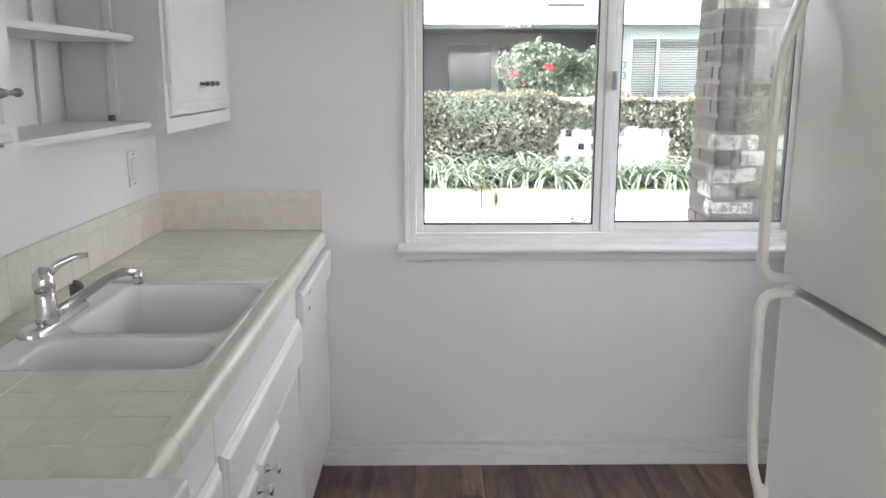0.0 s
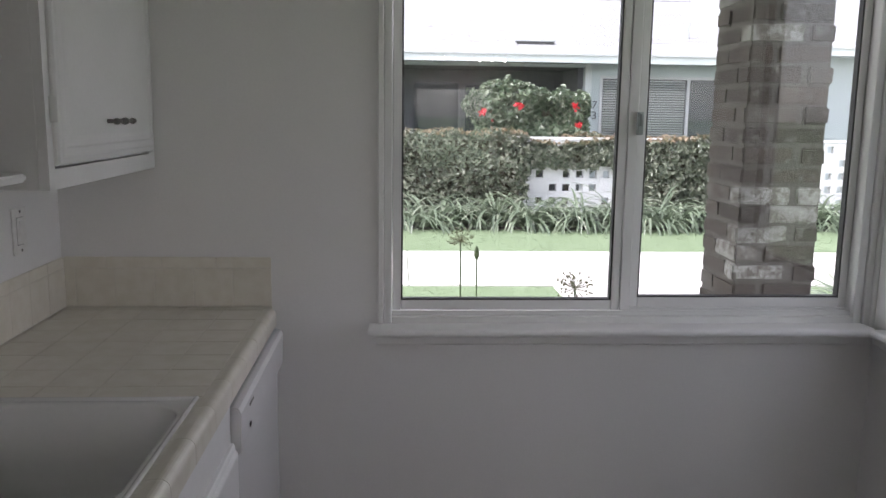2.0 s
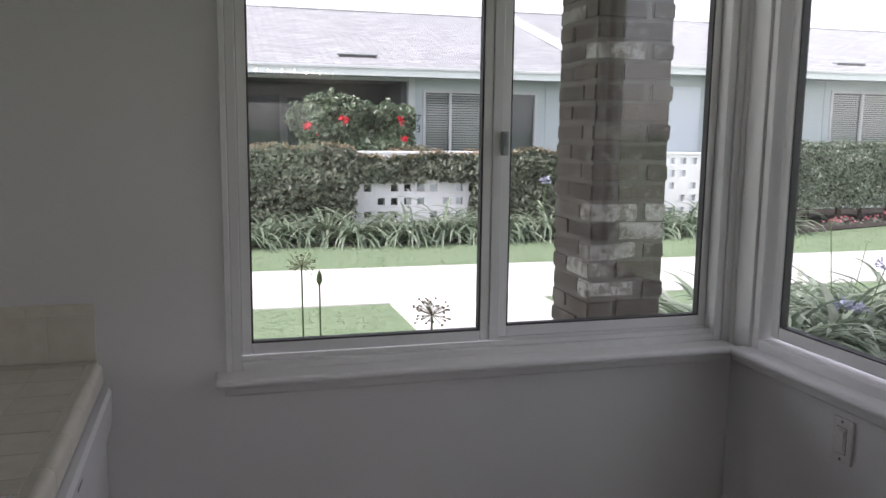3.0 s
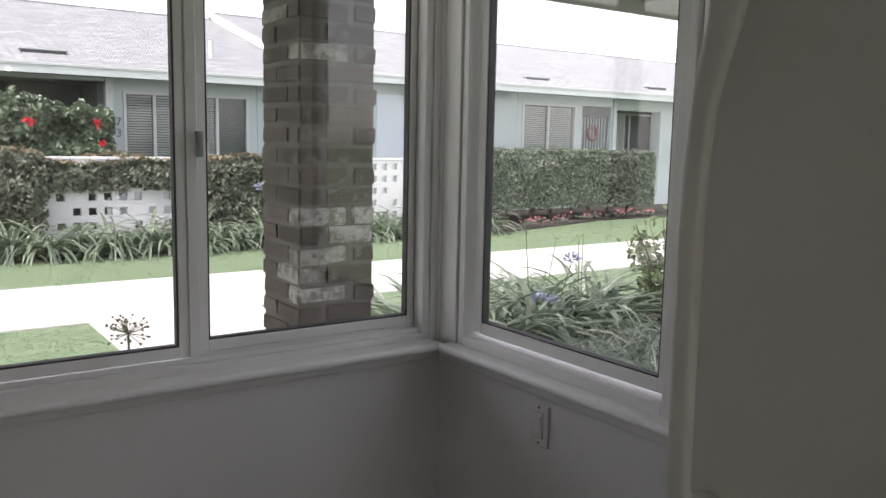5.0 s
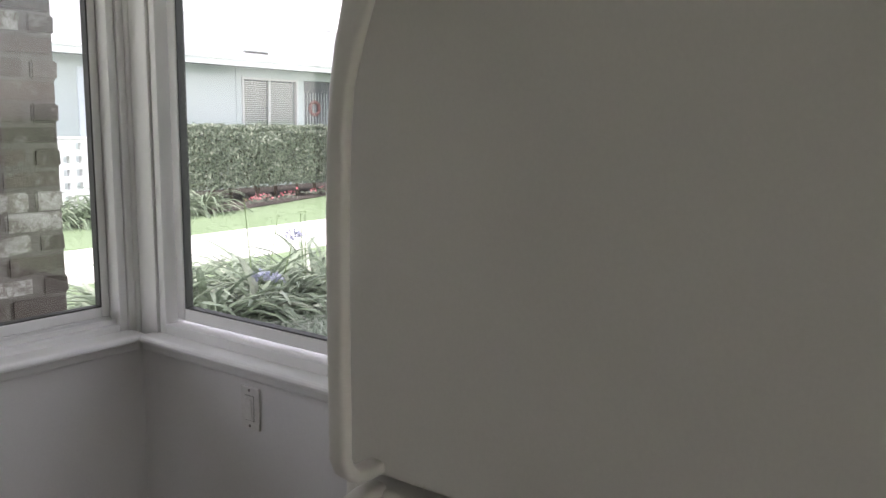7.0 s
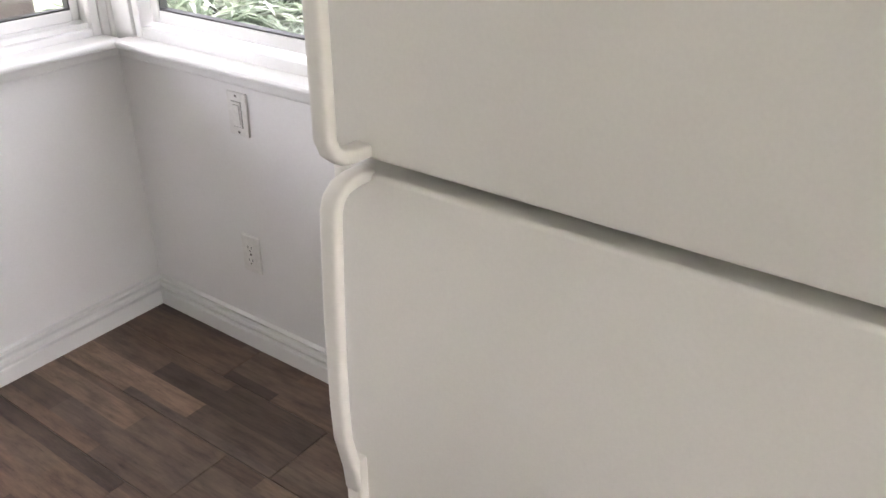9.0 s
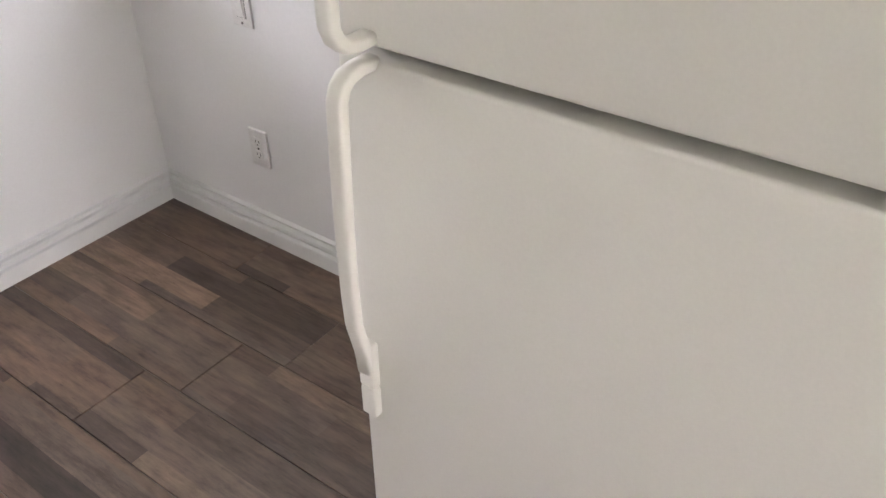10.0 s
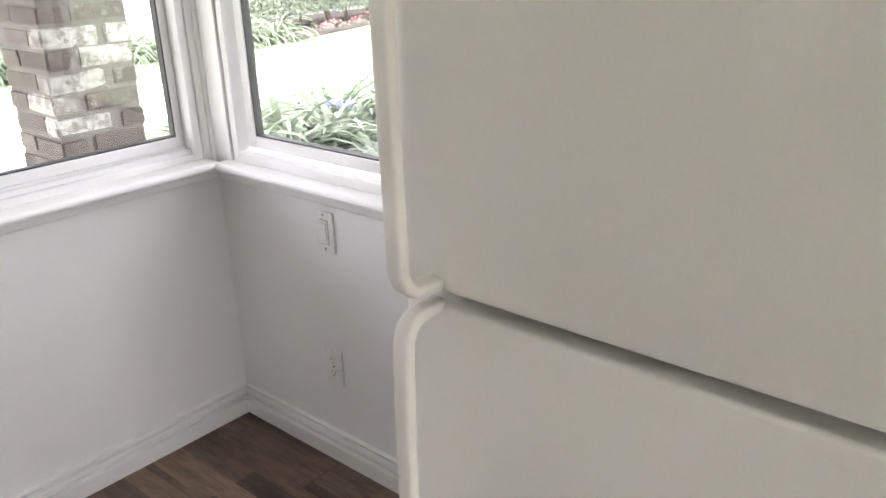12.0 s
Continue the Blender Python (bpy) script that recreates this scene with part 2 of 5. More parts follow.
BLOCK = mottled("white_block", (0.74, 0.75, 0.75), (0.67, 0.68, 0.68), 0.9, 2.5, 50, 0.6, 0.004)
WHITEFRAME = mottled("white_metal_frame", (0.58, 0.60, 0.60), (0.53, 0.55, 0.55), 0.4, 3, 30, 0.05, 0.001)
FARGLASS, _nt, _b = base("far_window_glass", (0.05, 0.06, 0.065), 0.04)
DARKMETAL = mottled("dark_metal", (0.06, 0.06, 0.06), (0.09, 0.09, 0.09), 0.5, 6, 50, 0.1, 0.001)
# dark brown that paints the shade deep inside a hedge
HEDGESHADE = mottled("hedge_core_shade", (0.045, 0.042, 0.026), (0.075, 0.066, 0.042), 0.95, 8, 50, 0.8, 0.01)
WREATH = mottled("faded_red_wreath", (0.17, 0.085, 0.08), (0.30, 0.19, 0.175), 0.9, 14, 60, 0.6, 0.01)
BARK = mottled("bark", (0.13, 0.10, 0.08), (0.19, 0.15, 0.12), 0.95, 8, 50, 0.8, 0.01)


def shingle_mat():
    m, nt, b = base("grey_shingle", (0.4, 0.4, 0.4), 0.92)
    v = coords(nt)
    br = nt.nodes.new("ShaderNodeTexBrick")
    br.inputs["Scale"].default_value = 1.0
    br.inputs["Brick Width"].default_value, br.inputs["Row Height"].default_value = 0.33, 0.135
    br.inputs["Mortar Size"].default_value = 0.012
    br.inputs["Color1"].default_value = (0.28, 0.284, 0.29, 1)
    br.inputs["Color2"].default_value = (0.38, 0.384, 0.39, 1)
    br.inputs["Mortar"].default_value = (0.16, 0.16, 0.164, 1)
    nt.links.new(v, br.inputs["Vector"])
    n = noise_tex(nt, v, 6, 5)
    r = ramp(nt, [(0.3, (0.82, 0.82, 0.82)), (0.7, (1.1, 1.1, 1.1))])
    nt.links.new(n, r.inputs[0])
    nt.links.new(mixc(nt, 1.0, br.outputs[0], r.outputs[0], "MULTIPLY"), b.inputs["Base Color"])
    bump(nt, b, br.outputs["Fac"], -0.5, 0.01)
    return m


SHINGLE = shingle_mat()


def leaf_mat(name, stops, rough=0.45, through=0.25):
    m, nt, b = base(name, stops[0][1], rough)
    g = nt.nodes.new("ShaderNodeNewGeometry")
    r = ramp(nt, stops)
    nt.links.new(g.outputs["Random Per Island"], r.inputs[0])
    n = noise_tex(nt, coords(nt), 3.0, 4)
    r2 = ramp(nt, [(0.3, (0.7, 0.7, 0.7)), (0.7, (1.15, 1.15, 1.15))])
    nt.links.new(n, r2.inputs[0])
    c = mixc(nt, 1.0, r.outputs[0], r2.outputs[0], "MULTIPLY")
    nt.links.new(c, b.inputs["Base Color"])
    t, mx = nt.nodes.new("ShaderNodeBsdfTranslucent"), nt.nodes.new("ShaderNodeMixShader")
    nt.links.new(c, t.inputs[0])
    mx.inputs[0].default_value = through
    nt.links.new(b.outputs[0], mx.inputs[1])
    nt.links.new(t.outputs[0], mx.inputs[2])
    nt.links.new(mx.outputs[0], nt.nodes["Material Output"].inputs[0])
    return m


HEDGELEAF = leaf_mat("hedge_leaf", [(0, (0.07, 0.092, 0.072)), (0.5, (0.15, 0.178, 0.135)), (0.88, (0.225, 0.25, 0.195)), (1, (0.31, 0.33, 0.265))], 0.42)
NEWLEAF = leaf_mat("hedge_top_leaf", [(0, (0.14, 0.14, 0.075)), (0.5, (0.24, 0.19, 0.115)), (1, (0.36, 0.26, 0.18))])
IVYLEAF = leaf_mat("vine_leaf", [(0, (0.075, 0.095, 0.066)), (0.5, (0.15, 0.175, 0.122)), (0.88, (0.23, 0.25, 0.185)), (1, (0.33, 0.345, 0.27))], 0.42)
HIBLEAF = leaf_mat("hibiscus_leaf", [(0, (0.075, 0.115, 0.07)), (0.6, (0.145, 0.195, 0.12)), (1, (0.29, 0.33, 0.235))], 0.3)
STRAP = leaf_mat("strap_leaf", [(0, (0.12, 0.16, 0.11)), (0.5, (0.22, 0.28, 0.19)), (0.85, (0.36, 0.42, 0.31)), (1, (0.52, 0.54, 0.44))], 0.35, 0.3)
# lighter copy of the strap leaf, its colour raised against the eave's shade
STRAPLIT = leaf_mat("strap_leaf_lightened", [(0, (0.15, 0.195, 0.14)), (0.5, (0.28, 0.34, 0.25)), (0.85, (0.42, 0.48, 0.38)), (1, (0.56, 0.59, 0.50))], 0.35, 0.35)
FINELEAF = leaf_mat("variegated_leaf", [(0, (0.18, 0.23, 0.16)), (0.5, (0.36, 0.42, 0.33)), (1, (0.66, 0.69, 0.61))], 0.4, 0.3)
GRASSBLADE = leaf_mat("grass_blade", [(0, (0.175, 0.24, 0.133)), (0.6, (0.195, 0.262, 0.15)), (1, (0.22, 0.285, 0.172))], 0.7, 0.45)
SHRUBLEAF = leaf_mat("shrub_leaf", [(0, (0.09, 0.13, 0.06)), (0.6, (0.17, 0.22, 0.11)), (1, (0.29, 0.33, 0.20))], 0.4, 0.35)
PINKPETAL = leaf_mat("faded_red_petal", [(0, (0.46, 0.10, 0.12)), (1, (0.60, 0.24, 0.26))], 0.5, 0.3)
REDPETAL = leaf_mat("red_petal", [(0, (0.62, 0.03, 0.04)), (1, (0.78, 0.07, 0.08))], 0.5, 0.3)
BLUEPETAL = leaf_mat("blue_petal", [(0, (0.42, 0.44, 0.62)), (1, (0.60, 0.61, 0.75))], 0.5, 0.3)
DRYSTEM = leaf_mat("dry_stem", [(0, (0.17, 0.17, 0.09)), (1, (0.26, 0.25, 0.14))], 0.7, 0.1)
STALK = leaf_mat("green_stalk", [(0, (0.10, 0.16, 0.06)), (1, (0.15, 0.21, 0.08))], 0.5, 0.1)

# ---- builders ----
ORIGIN = {}


def part(name, bm, material, parent=None, label=""):
    """One mesh object out of a bmesh in world places, under a thing or a part."""
    o = ORIGIN.get(parent, Vector((0, 0, 0)))
    bmesh.ops.translate(bm, verts=bm.verts, vec=-o)
    me = bpy.data.meshes.new(name)
    bm.to_mesh(me)
    bm.free()
    me.materials.append(material)
    return link(name, me, parent, label)


def link(name, me, parent=None, label="", place=None):
    ob = new(name, me)
    if parent is not None:
        ob.parent = parent
        ORIGIN[ob] = ORIGIN[parent]
    if place is not None:
        ob.matrix_basis = place
    if label:
        ob["label"] = label
    return ob


def thing(name, at, label, category, group="", kind=""):
    ob = new(name)
    ob.location = at
    ob.empty_display_size = 0.05
    ORIGIN[ob] = Vector(at)
    return tagged(ob, label, category, group, kind)


def structure(name, bm, material, label):
    ob = part(name, bm, material)
    ORIGIN[ob] = Vector((0, 0, 0))
    return tagged(ob, label, name.split("_")[0], "", "structure")


def smooth(ob):
    for p in ob.data.polygons:
        p.use_smooth = True
    return ob


def box(bm, x0, x1, y0, y1, z0, z1, bevel=0.0, seg=2):
    m = Matrix.Translation(((x0 + x1) / 2, (y0 + y1) / 2, (z0 + z1) / 2)) @ Matrix.Diagonal((abs(x1 - x0), abs(y1 - y0), abs(z1 - z0), 1))
    vs = bmesh.ops.create_cube(bm, size=1, matrix=m)["verts"]
    if bevel:
        es = list({e for v in vs for e in v.link_edges})
        bmesh.ops.bevel(bm, geom=es, offset=bevel, segments=seg, profile=0.5, affect="EDGES")
    return bm


def boxes(*rows, bevel=0.0, seg=2):
    bm = bmesh.new()
    for r in rows:
        box(bm, *r, bevel=bevel, seg=seg)
    return bm


def cyl(bm, a, b, r0, r1=None, n=14, caps=True):
    a, b = Vector(a), Vector(b)
    d = b - a
    m = Matrix.Translation((a + b) / 2) @ d.to_track_quat("Z", "Y").to_matrix().to_4x4()
    bmesh.ops.create_cone(bm, cap_ends=caps, segments=n, radius1=r0, radius2=r0 if r1 is None else r1, depth=d.length, matrix=m)
    return bm


def ball(bm, c, r, sub=2, sx=1, sy=1, sz=1):
    bmesh.ops.create_icosphere(bm, subdivisions=sub, radius=r, matrix=Matrix.Translation(c) @ Matrix.Diagonal((sx, sy, sz, 1)))
    return bm


def tube(bm, pts, radii, n=12, squash=1.0, side=None):
    """A round or flattened tube along points; side is the way in which it is squash times as wide."""
    rings = []
    for i, p in enumerate(pts):
        p = Vector(p)
        d = (Vector(pts[min(i + 1, len(pts) - 1)]) - Vector(pts[max(i - 1, 0)])).normalized()
        s = Vector(side) if side else (d.cross(Vector((0, 0, 1))) if abs(d.z) < 0.95 else Vector((1, 0, 0)))
        s = (s - d * s.dot(d)).normalized()
        u = d.cross(s)
        r = radii[i] if isinstance(radii, (list, tuple)) else radii
        rings.append([bm.verts.new(p + s * math.cos(2 * math.pi * k / n) * r * squash + u * math.sin(2 * math.pi * k / n) * r) for k in range(n)])
    for a, b in zip(rings, rings[1:]):
        for k in range(n):
            bm.faces.new((a[k], a[(k + 1) % n], b[(k + 1) % n], b[k]))
    bm.faces.new(rings[0][::-1])
    bm.faces.new(rings[-1])
    bmesh.ops.recalc_face_normals(bm, faces=bm.faces)
    return bm


def profile(bm, pts, axis, a, b):
    """Draws a closed outline along an axis from a to b. For 'x' the outline is (y, z), for 'y' (x, z), for 'z' (x, y)."""
    def v(p, t):
        return {"x": (t, p[0], p[1]), "y": (p[0], t, p[1]), "z": (p[0], p[1], t)}[axis]
    r0, r1 = [bm.verts.new(v(p, a)) for p in pts], [bm.verts.new(v(p, b)) for p in pts]
    n = len(pts)
    for k in range(n):
        bm.faces.new((r0[k], r0[(k + 1) % n], r1[(k + 1) % n], r1[k]))
    bm.faces.new(r0[::-1])
    bm.faces.new(r1)
    bmesh.ops.recalc_face_normals(bm, faces=bm.faces)
    return bm


def raw(name, verts, faces, material, parent=None, label="", kind=""):
    me = bpy.data.meshes.new(name)
    o = ORIGIN.get(parent, Vector((0, 0, 0)))
    me.from_pydata([(x - o.x, y - o.y, z - o.z) for x, y, z in verts], [], faces)
    me.materials.append(material)
    ob = link(name, me, parent, label)
    if kind:
        ob["kind"] = kind
    return ob


# ---- the kitchen's shell ----
YN, XE, XW = 2.35, 1.295, -1.06
ROOF = 2.42
structure("wall_north", boxes(
    (XW - 0.12, -0.166, YN, YN + 0.13, -0.15, ROOF), (1.250, XE + 0.057, YN, YN + 0.13, -0.15, ROOF),
    (-0.166, 1.250, YN, YN + 0.13, -0.15, 0.862), (-0.166, 1.250, YN, YN + 0.13, 2.06, ROOF)), WALL, "white painted wall with a wide sliding window")
structure("wall_east", boxes(
    (XE, XE + 0.057, 2.252, YN, -0.15, ROOF), (XE, XE + 0.13, -4.2, 1.455, -0.15, ROOF),
    (XE, XE + 0.13, 1.455, 2.252, -0.15, 0.862), (XE, XE + 0.13, 1.455, 2.252, 2.06, ROOF)), WALL, "white painted wall with a window beside the corner")
structure("wall_west", boxes((XW - 0.12, XW, -1.3, YN, -0.15, ROOF)), WALL, "white painted wall behind the counter")
structure("wall_south_1", boxes((-3.2, XW - 0.12, -1.42, -1.3, -0.15, ROOF)), WALL, "white painted wall")
structure("wall_rear_west", boxes((-3.32, -3.2, -4.2, -1.3, -0.15, ROOF)), WALL, "white painted wall of the room behind")
structure("wall_rear", boxes(
    (-3.2, -2.45, -4.2, -4.06, -0.15, ROOF), (-2.45, -0.35, -4.2, -4.06, 2.08, ROOF), (-0.35, 0.05, -4.2, -4.06, -0.15, ROOF),
    (0.05, 0.91, -4.2, -4.06, -0.15, 0.84), (0.05, 0.91, -4.2, -4.06, 1.76, ROOF), (0.91, XE, -4.2, -4.06, -0.15, ROOF)), WALL, "white painted wall with an added sliding door and a window")
structure("ceiling", boxes((-3.32, XE + 0.13, -4.2, YN + 0.13, ROOF, ROOF + 0.1)), CEIL, "white textured ceiling")
floor = structure("floor", boxes((-3.2, XE, -4.06, YN, -0.15, -0.006)), GASKET, "dark brown wood-look plank floor")
structure("floor_rear", boxes((-3.2, XE, -4.06, -1.2, -0.0058, -0.0035)), PLANK, "dark brown wood-look floor of the room behind")


# ---- windows ----
def sash(win, axis, at, a0, a1, z0, z1, w, d, mat=VINYL, bottom=None):
    """A sash with its pane in the plane at; a0 to a1 is the daylight opening."""
    bot = bottom or w
    rows = ((a0 - w, a0, z0 - bot, z1 + w), (a1, a1 + w, z0 - bot, z1 + w), (a0, a1, z0 - bot, z0), (a0, a1, z1, z1 + w))
    bm = bmesh.new()
    for p0, p1, q0, q1 in rows:
        if axis == "y":
            box(bm, p0, p1, at - d / 2, at + d / 2, q0, q1, 0.003)
        else:
            box(bm, at - d / 2, at + d / 2, p0, p1, q0, q1, 0.003)
    s = part("sash", bm, mat, win)
    # glazing bead, a dark line round the pane
    bm = bmesh.new()
    g = 0.004
    for p0, p1, q0, q1 in ((a0 - 0.001, a0 + g, z0, z1), (a1 - g, a1 + 0.001, z0, z1), (a0, a1, z0 - 0.001, z0 + g), (a0, a1, z1 - g, z1 + 0.001)):
        if axis == "y":
            box(bm, p0, p1, at - 0.012, at + 0.012, q0, q1)
        else:
            box(bm, at - 0.012, at + 0.012, p0, p1, q0, q1)
    part("glazing_seal", bm, RUBBER, s)
    bm = boxes((a0, a1, at - 0.002, at + 0.002, z0, z1) if axis == "y" else (at - 0.002, at + 0.002, a0, a1, z0, z1))
    p = part("pane", bm, GLASS, s)
    p.visible_shadow = False
    return s


w1 = thing("window_1", (0.54, YN + 0.05, 0.862), "white vinyl sliding window with two panes", "window", "", "structure")
part("window_frame", boxes(
    (-0.166, -0.142, 2.345, 2.46, 0.862, 2.06), (1.225, 1.250, 2.345, 2.46, 0.862, 2.06),
    (-0.142, 1.225, 2.345, 2.46, 0.862, 0.884), (-0.142, 1.225, 2.345, 2.46, 2.035, 2.06), bevel=0.003), VINYL, w1)
part("track", boxes((-0.142, 1.225, 2.362, 2.368, 0.884, 0.898), (0.56, 1.225, 2.388, 2.398, 0.884, 0.902), bevel=0.001), VINYL, w1)
sash(w1, "y", 2.385, -0.115, 0.500, 0.928, 2.0, 0.026, 0.026, bottom=0.03)
s2 = sash(w1, "y", 2.405, 0.585, 1.200, 0.932, 2.0, 0.024, 0.028, bottom=0.03)
part("meeting_stile", boxes((0.526, 0.556, 2.368, 2.42, 0.898, 2.035), bevel=0.003), VINYL, w1)
lt = part("latch", boxes((0.549, 0.566, 2.352, 2.369, 1.41, 1.475), (0.552, 0.562, 2.34, 2.353, 1.435, 1.47), bevel=0.003), SOFFIT, w1, "small grey sash latch")

w2 = thing("window_2", (XE + 0.05, 1.85, 0.862), "white vinyl fixed window beside the corner", "window", "", "structure")
part("window_frame", boxes(
    (1.290, 1.352, 2.224, 2.252, 0.862, 2.06), (1.290, 1.405, 1.455, 1.483, 0.862, 2.06),
    (1.290, 1.405, 1.483, 2.224, 0.862, 0.892), (1.290, 1.405, 1.483, 2.224, 2.035, 2.06), bevel=0.003), VINYL, w2)
sash(w2, "x", 1.335, 1.519, 2.178, 0.937, 2.0, 0.034, 0.03, bottom=0.034)

# casings, corner boards, stool and apron
structure("trim_window_north", boxes((-0.182, -0.166, 2.338, 2.352, 0.85, 2.076), (-0.166, 1.257, 2.338, 2.352, 2.06, 2.076), bevel=0.003), TRIM, "narrow white window trim")
cb = boxes((1.2505, 1.281, 2.337, 2.3505, 0.85, 2.1), (1.2815, 1.2955, 2.2525, 2.337, 0.85, 2.1), bevel=0.003)
cyl(cb, (1.2795, 2.3355, 0.85), (1.2795, 2.3355, 2.1), 0.009, n=12)
structure("trim_corner", cb, TRIM, "white moulded corner boards between the windows")
structure("trim_window_east", boxes((1.281, 1.2955, 1.435, 1.455, 0.85, 2.076), (1.281, 1.2955, 1.455, 2.252, 2.06, 2.076), bevel=0.003), TRIM, "narrow white window trim")


def stool(o, zt):
    """Outline of the sill board: (out from the wall, height), rounded at the nose."""
    pts = [(0.0, zt)]
    for k in range(7):
        a = math.pi / 2 - math.pi * k / 6
        pts.append((o - 0.012 + 0.012 * math.cos(a), zt - 0.012 + 0.012 * math.sin(a)))
    return pts + [(0.0, zt - 0.024)]


def apron(o, zt):
    return [(0.0, zt), (o, zt), (o, zt - 0.006), (o - 0.006, zt - 0.012), (o - 0.009, zt - 0.03), (o - 0.014, zt - 0.036), (0.0, zt - 0.036)]


zs = 0.864
bm = bmesh.new()
profile(bm, [(2.36 - p, z) for p, z in stool(0.09, zs)], "x", -0.206, 1.2545)
profile(bm, [(2.35 - p, z) for p, z in apron(0.034, zs - 0.024)], "x", -0.186, 1.27)
structure("trim_sill_north", bm, TRIM, "white window stool with an apron")
bm = bmesh.new()
profile(bm, [(1.305 - p, z) for p, z in stool(0.072, zs)], "y", 1.41, 2.2695)
profile(bm, [(1.295 - p, z) for p, z in apron(0.030, zs - 0.024)], "y", 1.40, 2.316)
structure("trim_sill_east", bm, TRIM, "white window stool with an apron")

BASE = [(0.0, 0.0), (0.020, 0.0), (0.020, 0.046), (0.018, 0.049), (0.006, 0.050), (0.005, 0.058), (0.015, 0.063), (0.018, 0.069), (0.015, 0.076), (0.003, 0.079), (0.003, 0.089), (0.014, 0.0905), (0.014, 0.0965), (0.0, 0.0985)]
bm = bmesh.new()
profile(bm, [(YN - p, z) for p, z in BASE], "x", -0.50, XE)
profile(bm, [(XE - p, z) for p, z in BASE], "y", -1.3, YN - 0.0202)
structure("baseboard", bm, TRIM, "white stepped baseboard along the walls")


# ---- wall plates ----
def plate(name, axis, at, a, z, label, category, rocker, sockets):
    """A wall plate whose middle is at a along the wall; the wall's face is at 'at'."""
    s = -1 if axis == "e" else 1
    th = thing(name, (at, a, z), label, category)
    def bx(bm, a0, a1, z0, z1, d0, d1, bev=0.0015):
        return box(bm, at + s * d0, at + s * d1, a + a0, a + a1, z + z0, z + z1, bev)
    part("cover_plate", bx(bmesh.new(), -0.035, 0.035, -0.0575, 0.0575, 0.0, 0.0075, 0.003), PLATE, th)
    if rocker is not None:
        o = rocker
        # dark slab whose rim paints the shade of the gap round the rocker
        part("rocker_recess", bx(bmesh.new(), o - 0.0172, o + 0.0172, -0.0342, 0.0342, 0.006, 0.0078, 0), GASKET, th, "dark strip for the shade in the gap round the rocker")
        part("rocker", bx(bmesh.new(), o - 0.016, o + 0.016, -0.033, 0.033, 0.006, 0.0105, 0.002), PLATE, th)
        b = bmesh.new()
        profile(b, [(at + s * 0.0101, z - 0.026), (at + s * 0.012, z - 0.026), (at + s * 0.0145, z + 0.026), (at + s * 0.0101, z + 0.026)], "y", a + o - 0.012, a + o + 0.012)
        part("paddle", b, PLATE, th)
    for k in sockets:
        f = part("socket_face", bx(bmesh.new(), -0.015, 0.015, k - 0.0135, k + 0.0135, 0.006, 0.0095, 0.0015), PLATE, th)
        part("slot", bx(bmesh.new(), -0.0075, -0.0055, k - 0.001, k + 0.007, 0.0085, 0.0099, 0), DARKSLOT, f)
        part("slot", bx(bmesh.new(), 0.0055, 0.0075, k - 0.001, k + 0.007, 0.0085, 0.0099, 0), DARKSLOT, f)
        part("slot", bx(bmesh.new(), -0.002, 0.002, k - 0.009, k - 0.005, 0.0085, 0.0099, 0), DARKSLOT, f)
    for k in ((-0.048, 0.048) if rocker is not None else (0.0,)):
        b = bmesh.new()
        cyl(b, (at + s * 0.006, a, z + k), (at + s * 0.0085, a, z + k), 0.0036, n=10)
        part("screw", b, PEWTER, th)
    return th


plate("light_switch", "e", XE, 1.877, 0.724, "white rocker light switch on the wall under the sill", "light switch", 0.0, ())
plate("wall_outlet", "e", XE, 1.889, 0.315, "white duplex outlet low on the wall", "outlet", None, (0.02, -0.02))
plate("wall_outlet", "w", XW, 2.10, 1.163, "white outlet and switch plate above the backsplash", "outlet", -0.004, ())

# ---- counter run ----
ZC = 0.915
XF = -0.470          # front edge of the counter
SX0, SX1, SY0, SY1 = -0.968, -0.511, 0.897, 1.590   # sink cut-out
counter = thing("countertop", ((XW + XF) / 2, 1.35, ZC - 0.04), "beige ceramic tile countertop with pale grout and rounded edge tiles", "countertop")
part("mortar_bed", boxes(
    (XW, SX0, 0.445, YN, ZC - 0.035, ZC - 0.0014), (SX1, XF - 0.012, 0.445, YN, ZC - 0.035, ZC - 0.0014),
    (SX0, SX1, 0.445, SY0, ZC - 0.035, ZC - 0.0014), (SX0, SX1, SY1, YN, ZC - 0.035, ZC - 0.0014)), GROUT, counter)


def edge_tile(length):
    """A rounded edge tile: its nose turns down over the front."""
    pts = [(-0.031, -0.008), (-0.031, 0.0)]
    for k in range(7):
        a = math.pi / 2 * (1 - k / 6)
        pts.append((-0.014 + 0.018 * math.cos(a), -0.016 + 0.018 * math.sin(a)))
    pts += [(0.004, -0.046), (-0.006, -0.05), (-0.008, -0.02), (-0.012, -0.008)]
    bm = bmesh.new()
    profile(bm, pts, "y", -length / 2, length / 2)
    me = bpy.data.meshes.new("edge_tile")
    bm.to_mesh(me)
    bm.free()
    me.materials.append(TILE)
    return me


def flat_tile(w, l, h=0.008):
    bm = boxes((-w / 2, w / 2, -l / 2, l / 2, -h, 0), bevel=0.0018)
    me = bpy.data.meshes.new("tile")
    bm.to_mesh(me)
    bm.free()
    me.materials.append(TILE)
    return me


# ---- sink ----
def loft(bm, loops, closed=False):
    rings = [[bm.verts.new(p) for p in lp] for lp in loops]
    n = len(rings[0])
    for a, b in zip(rings, rings[1:]):
        for k in range(n):
            bm.faces.new((a[k], a[(k + 1) % n], b[(k + 1) % n], b[k]))
    return rings


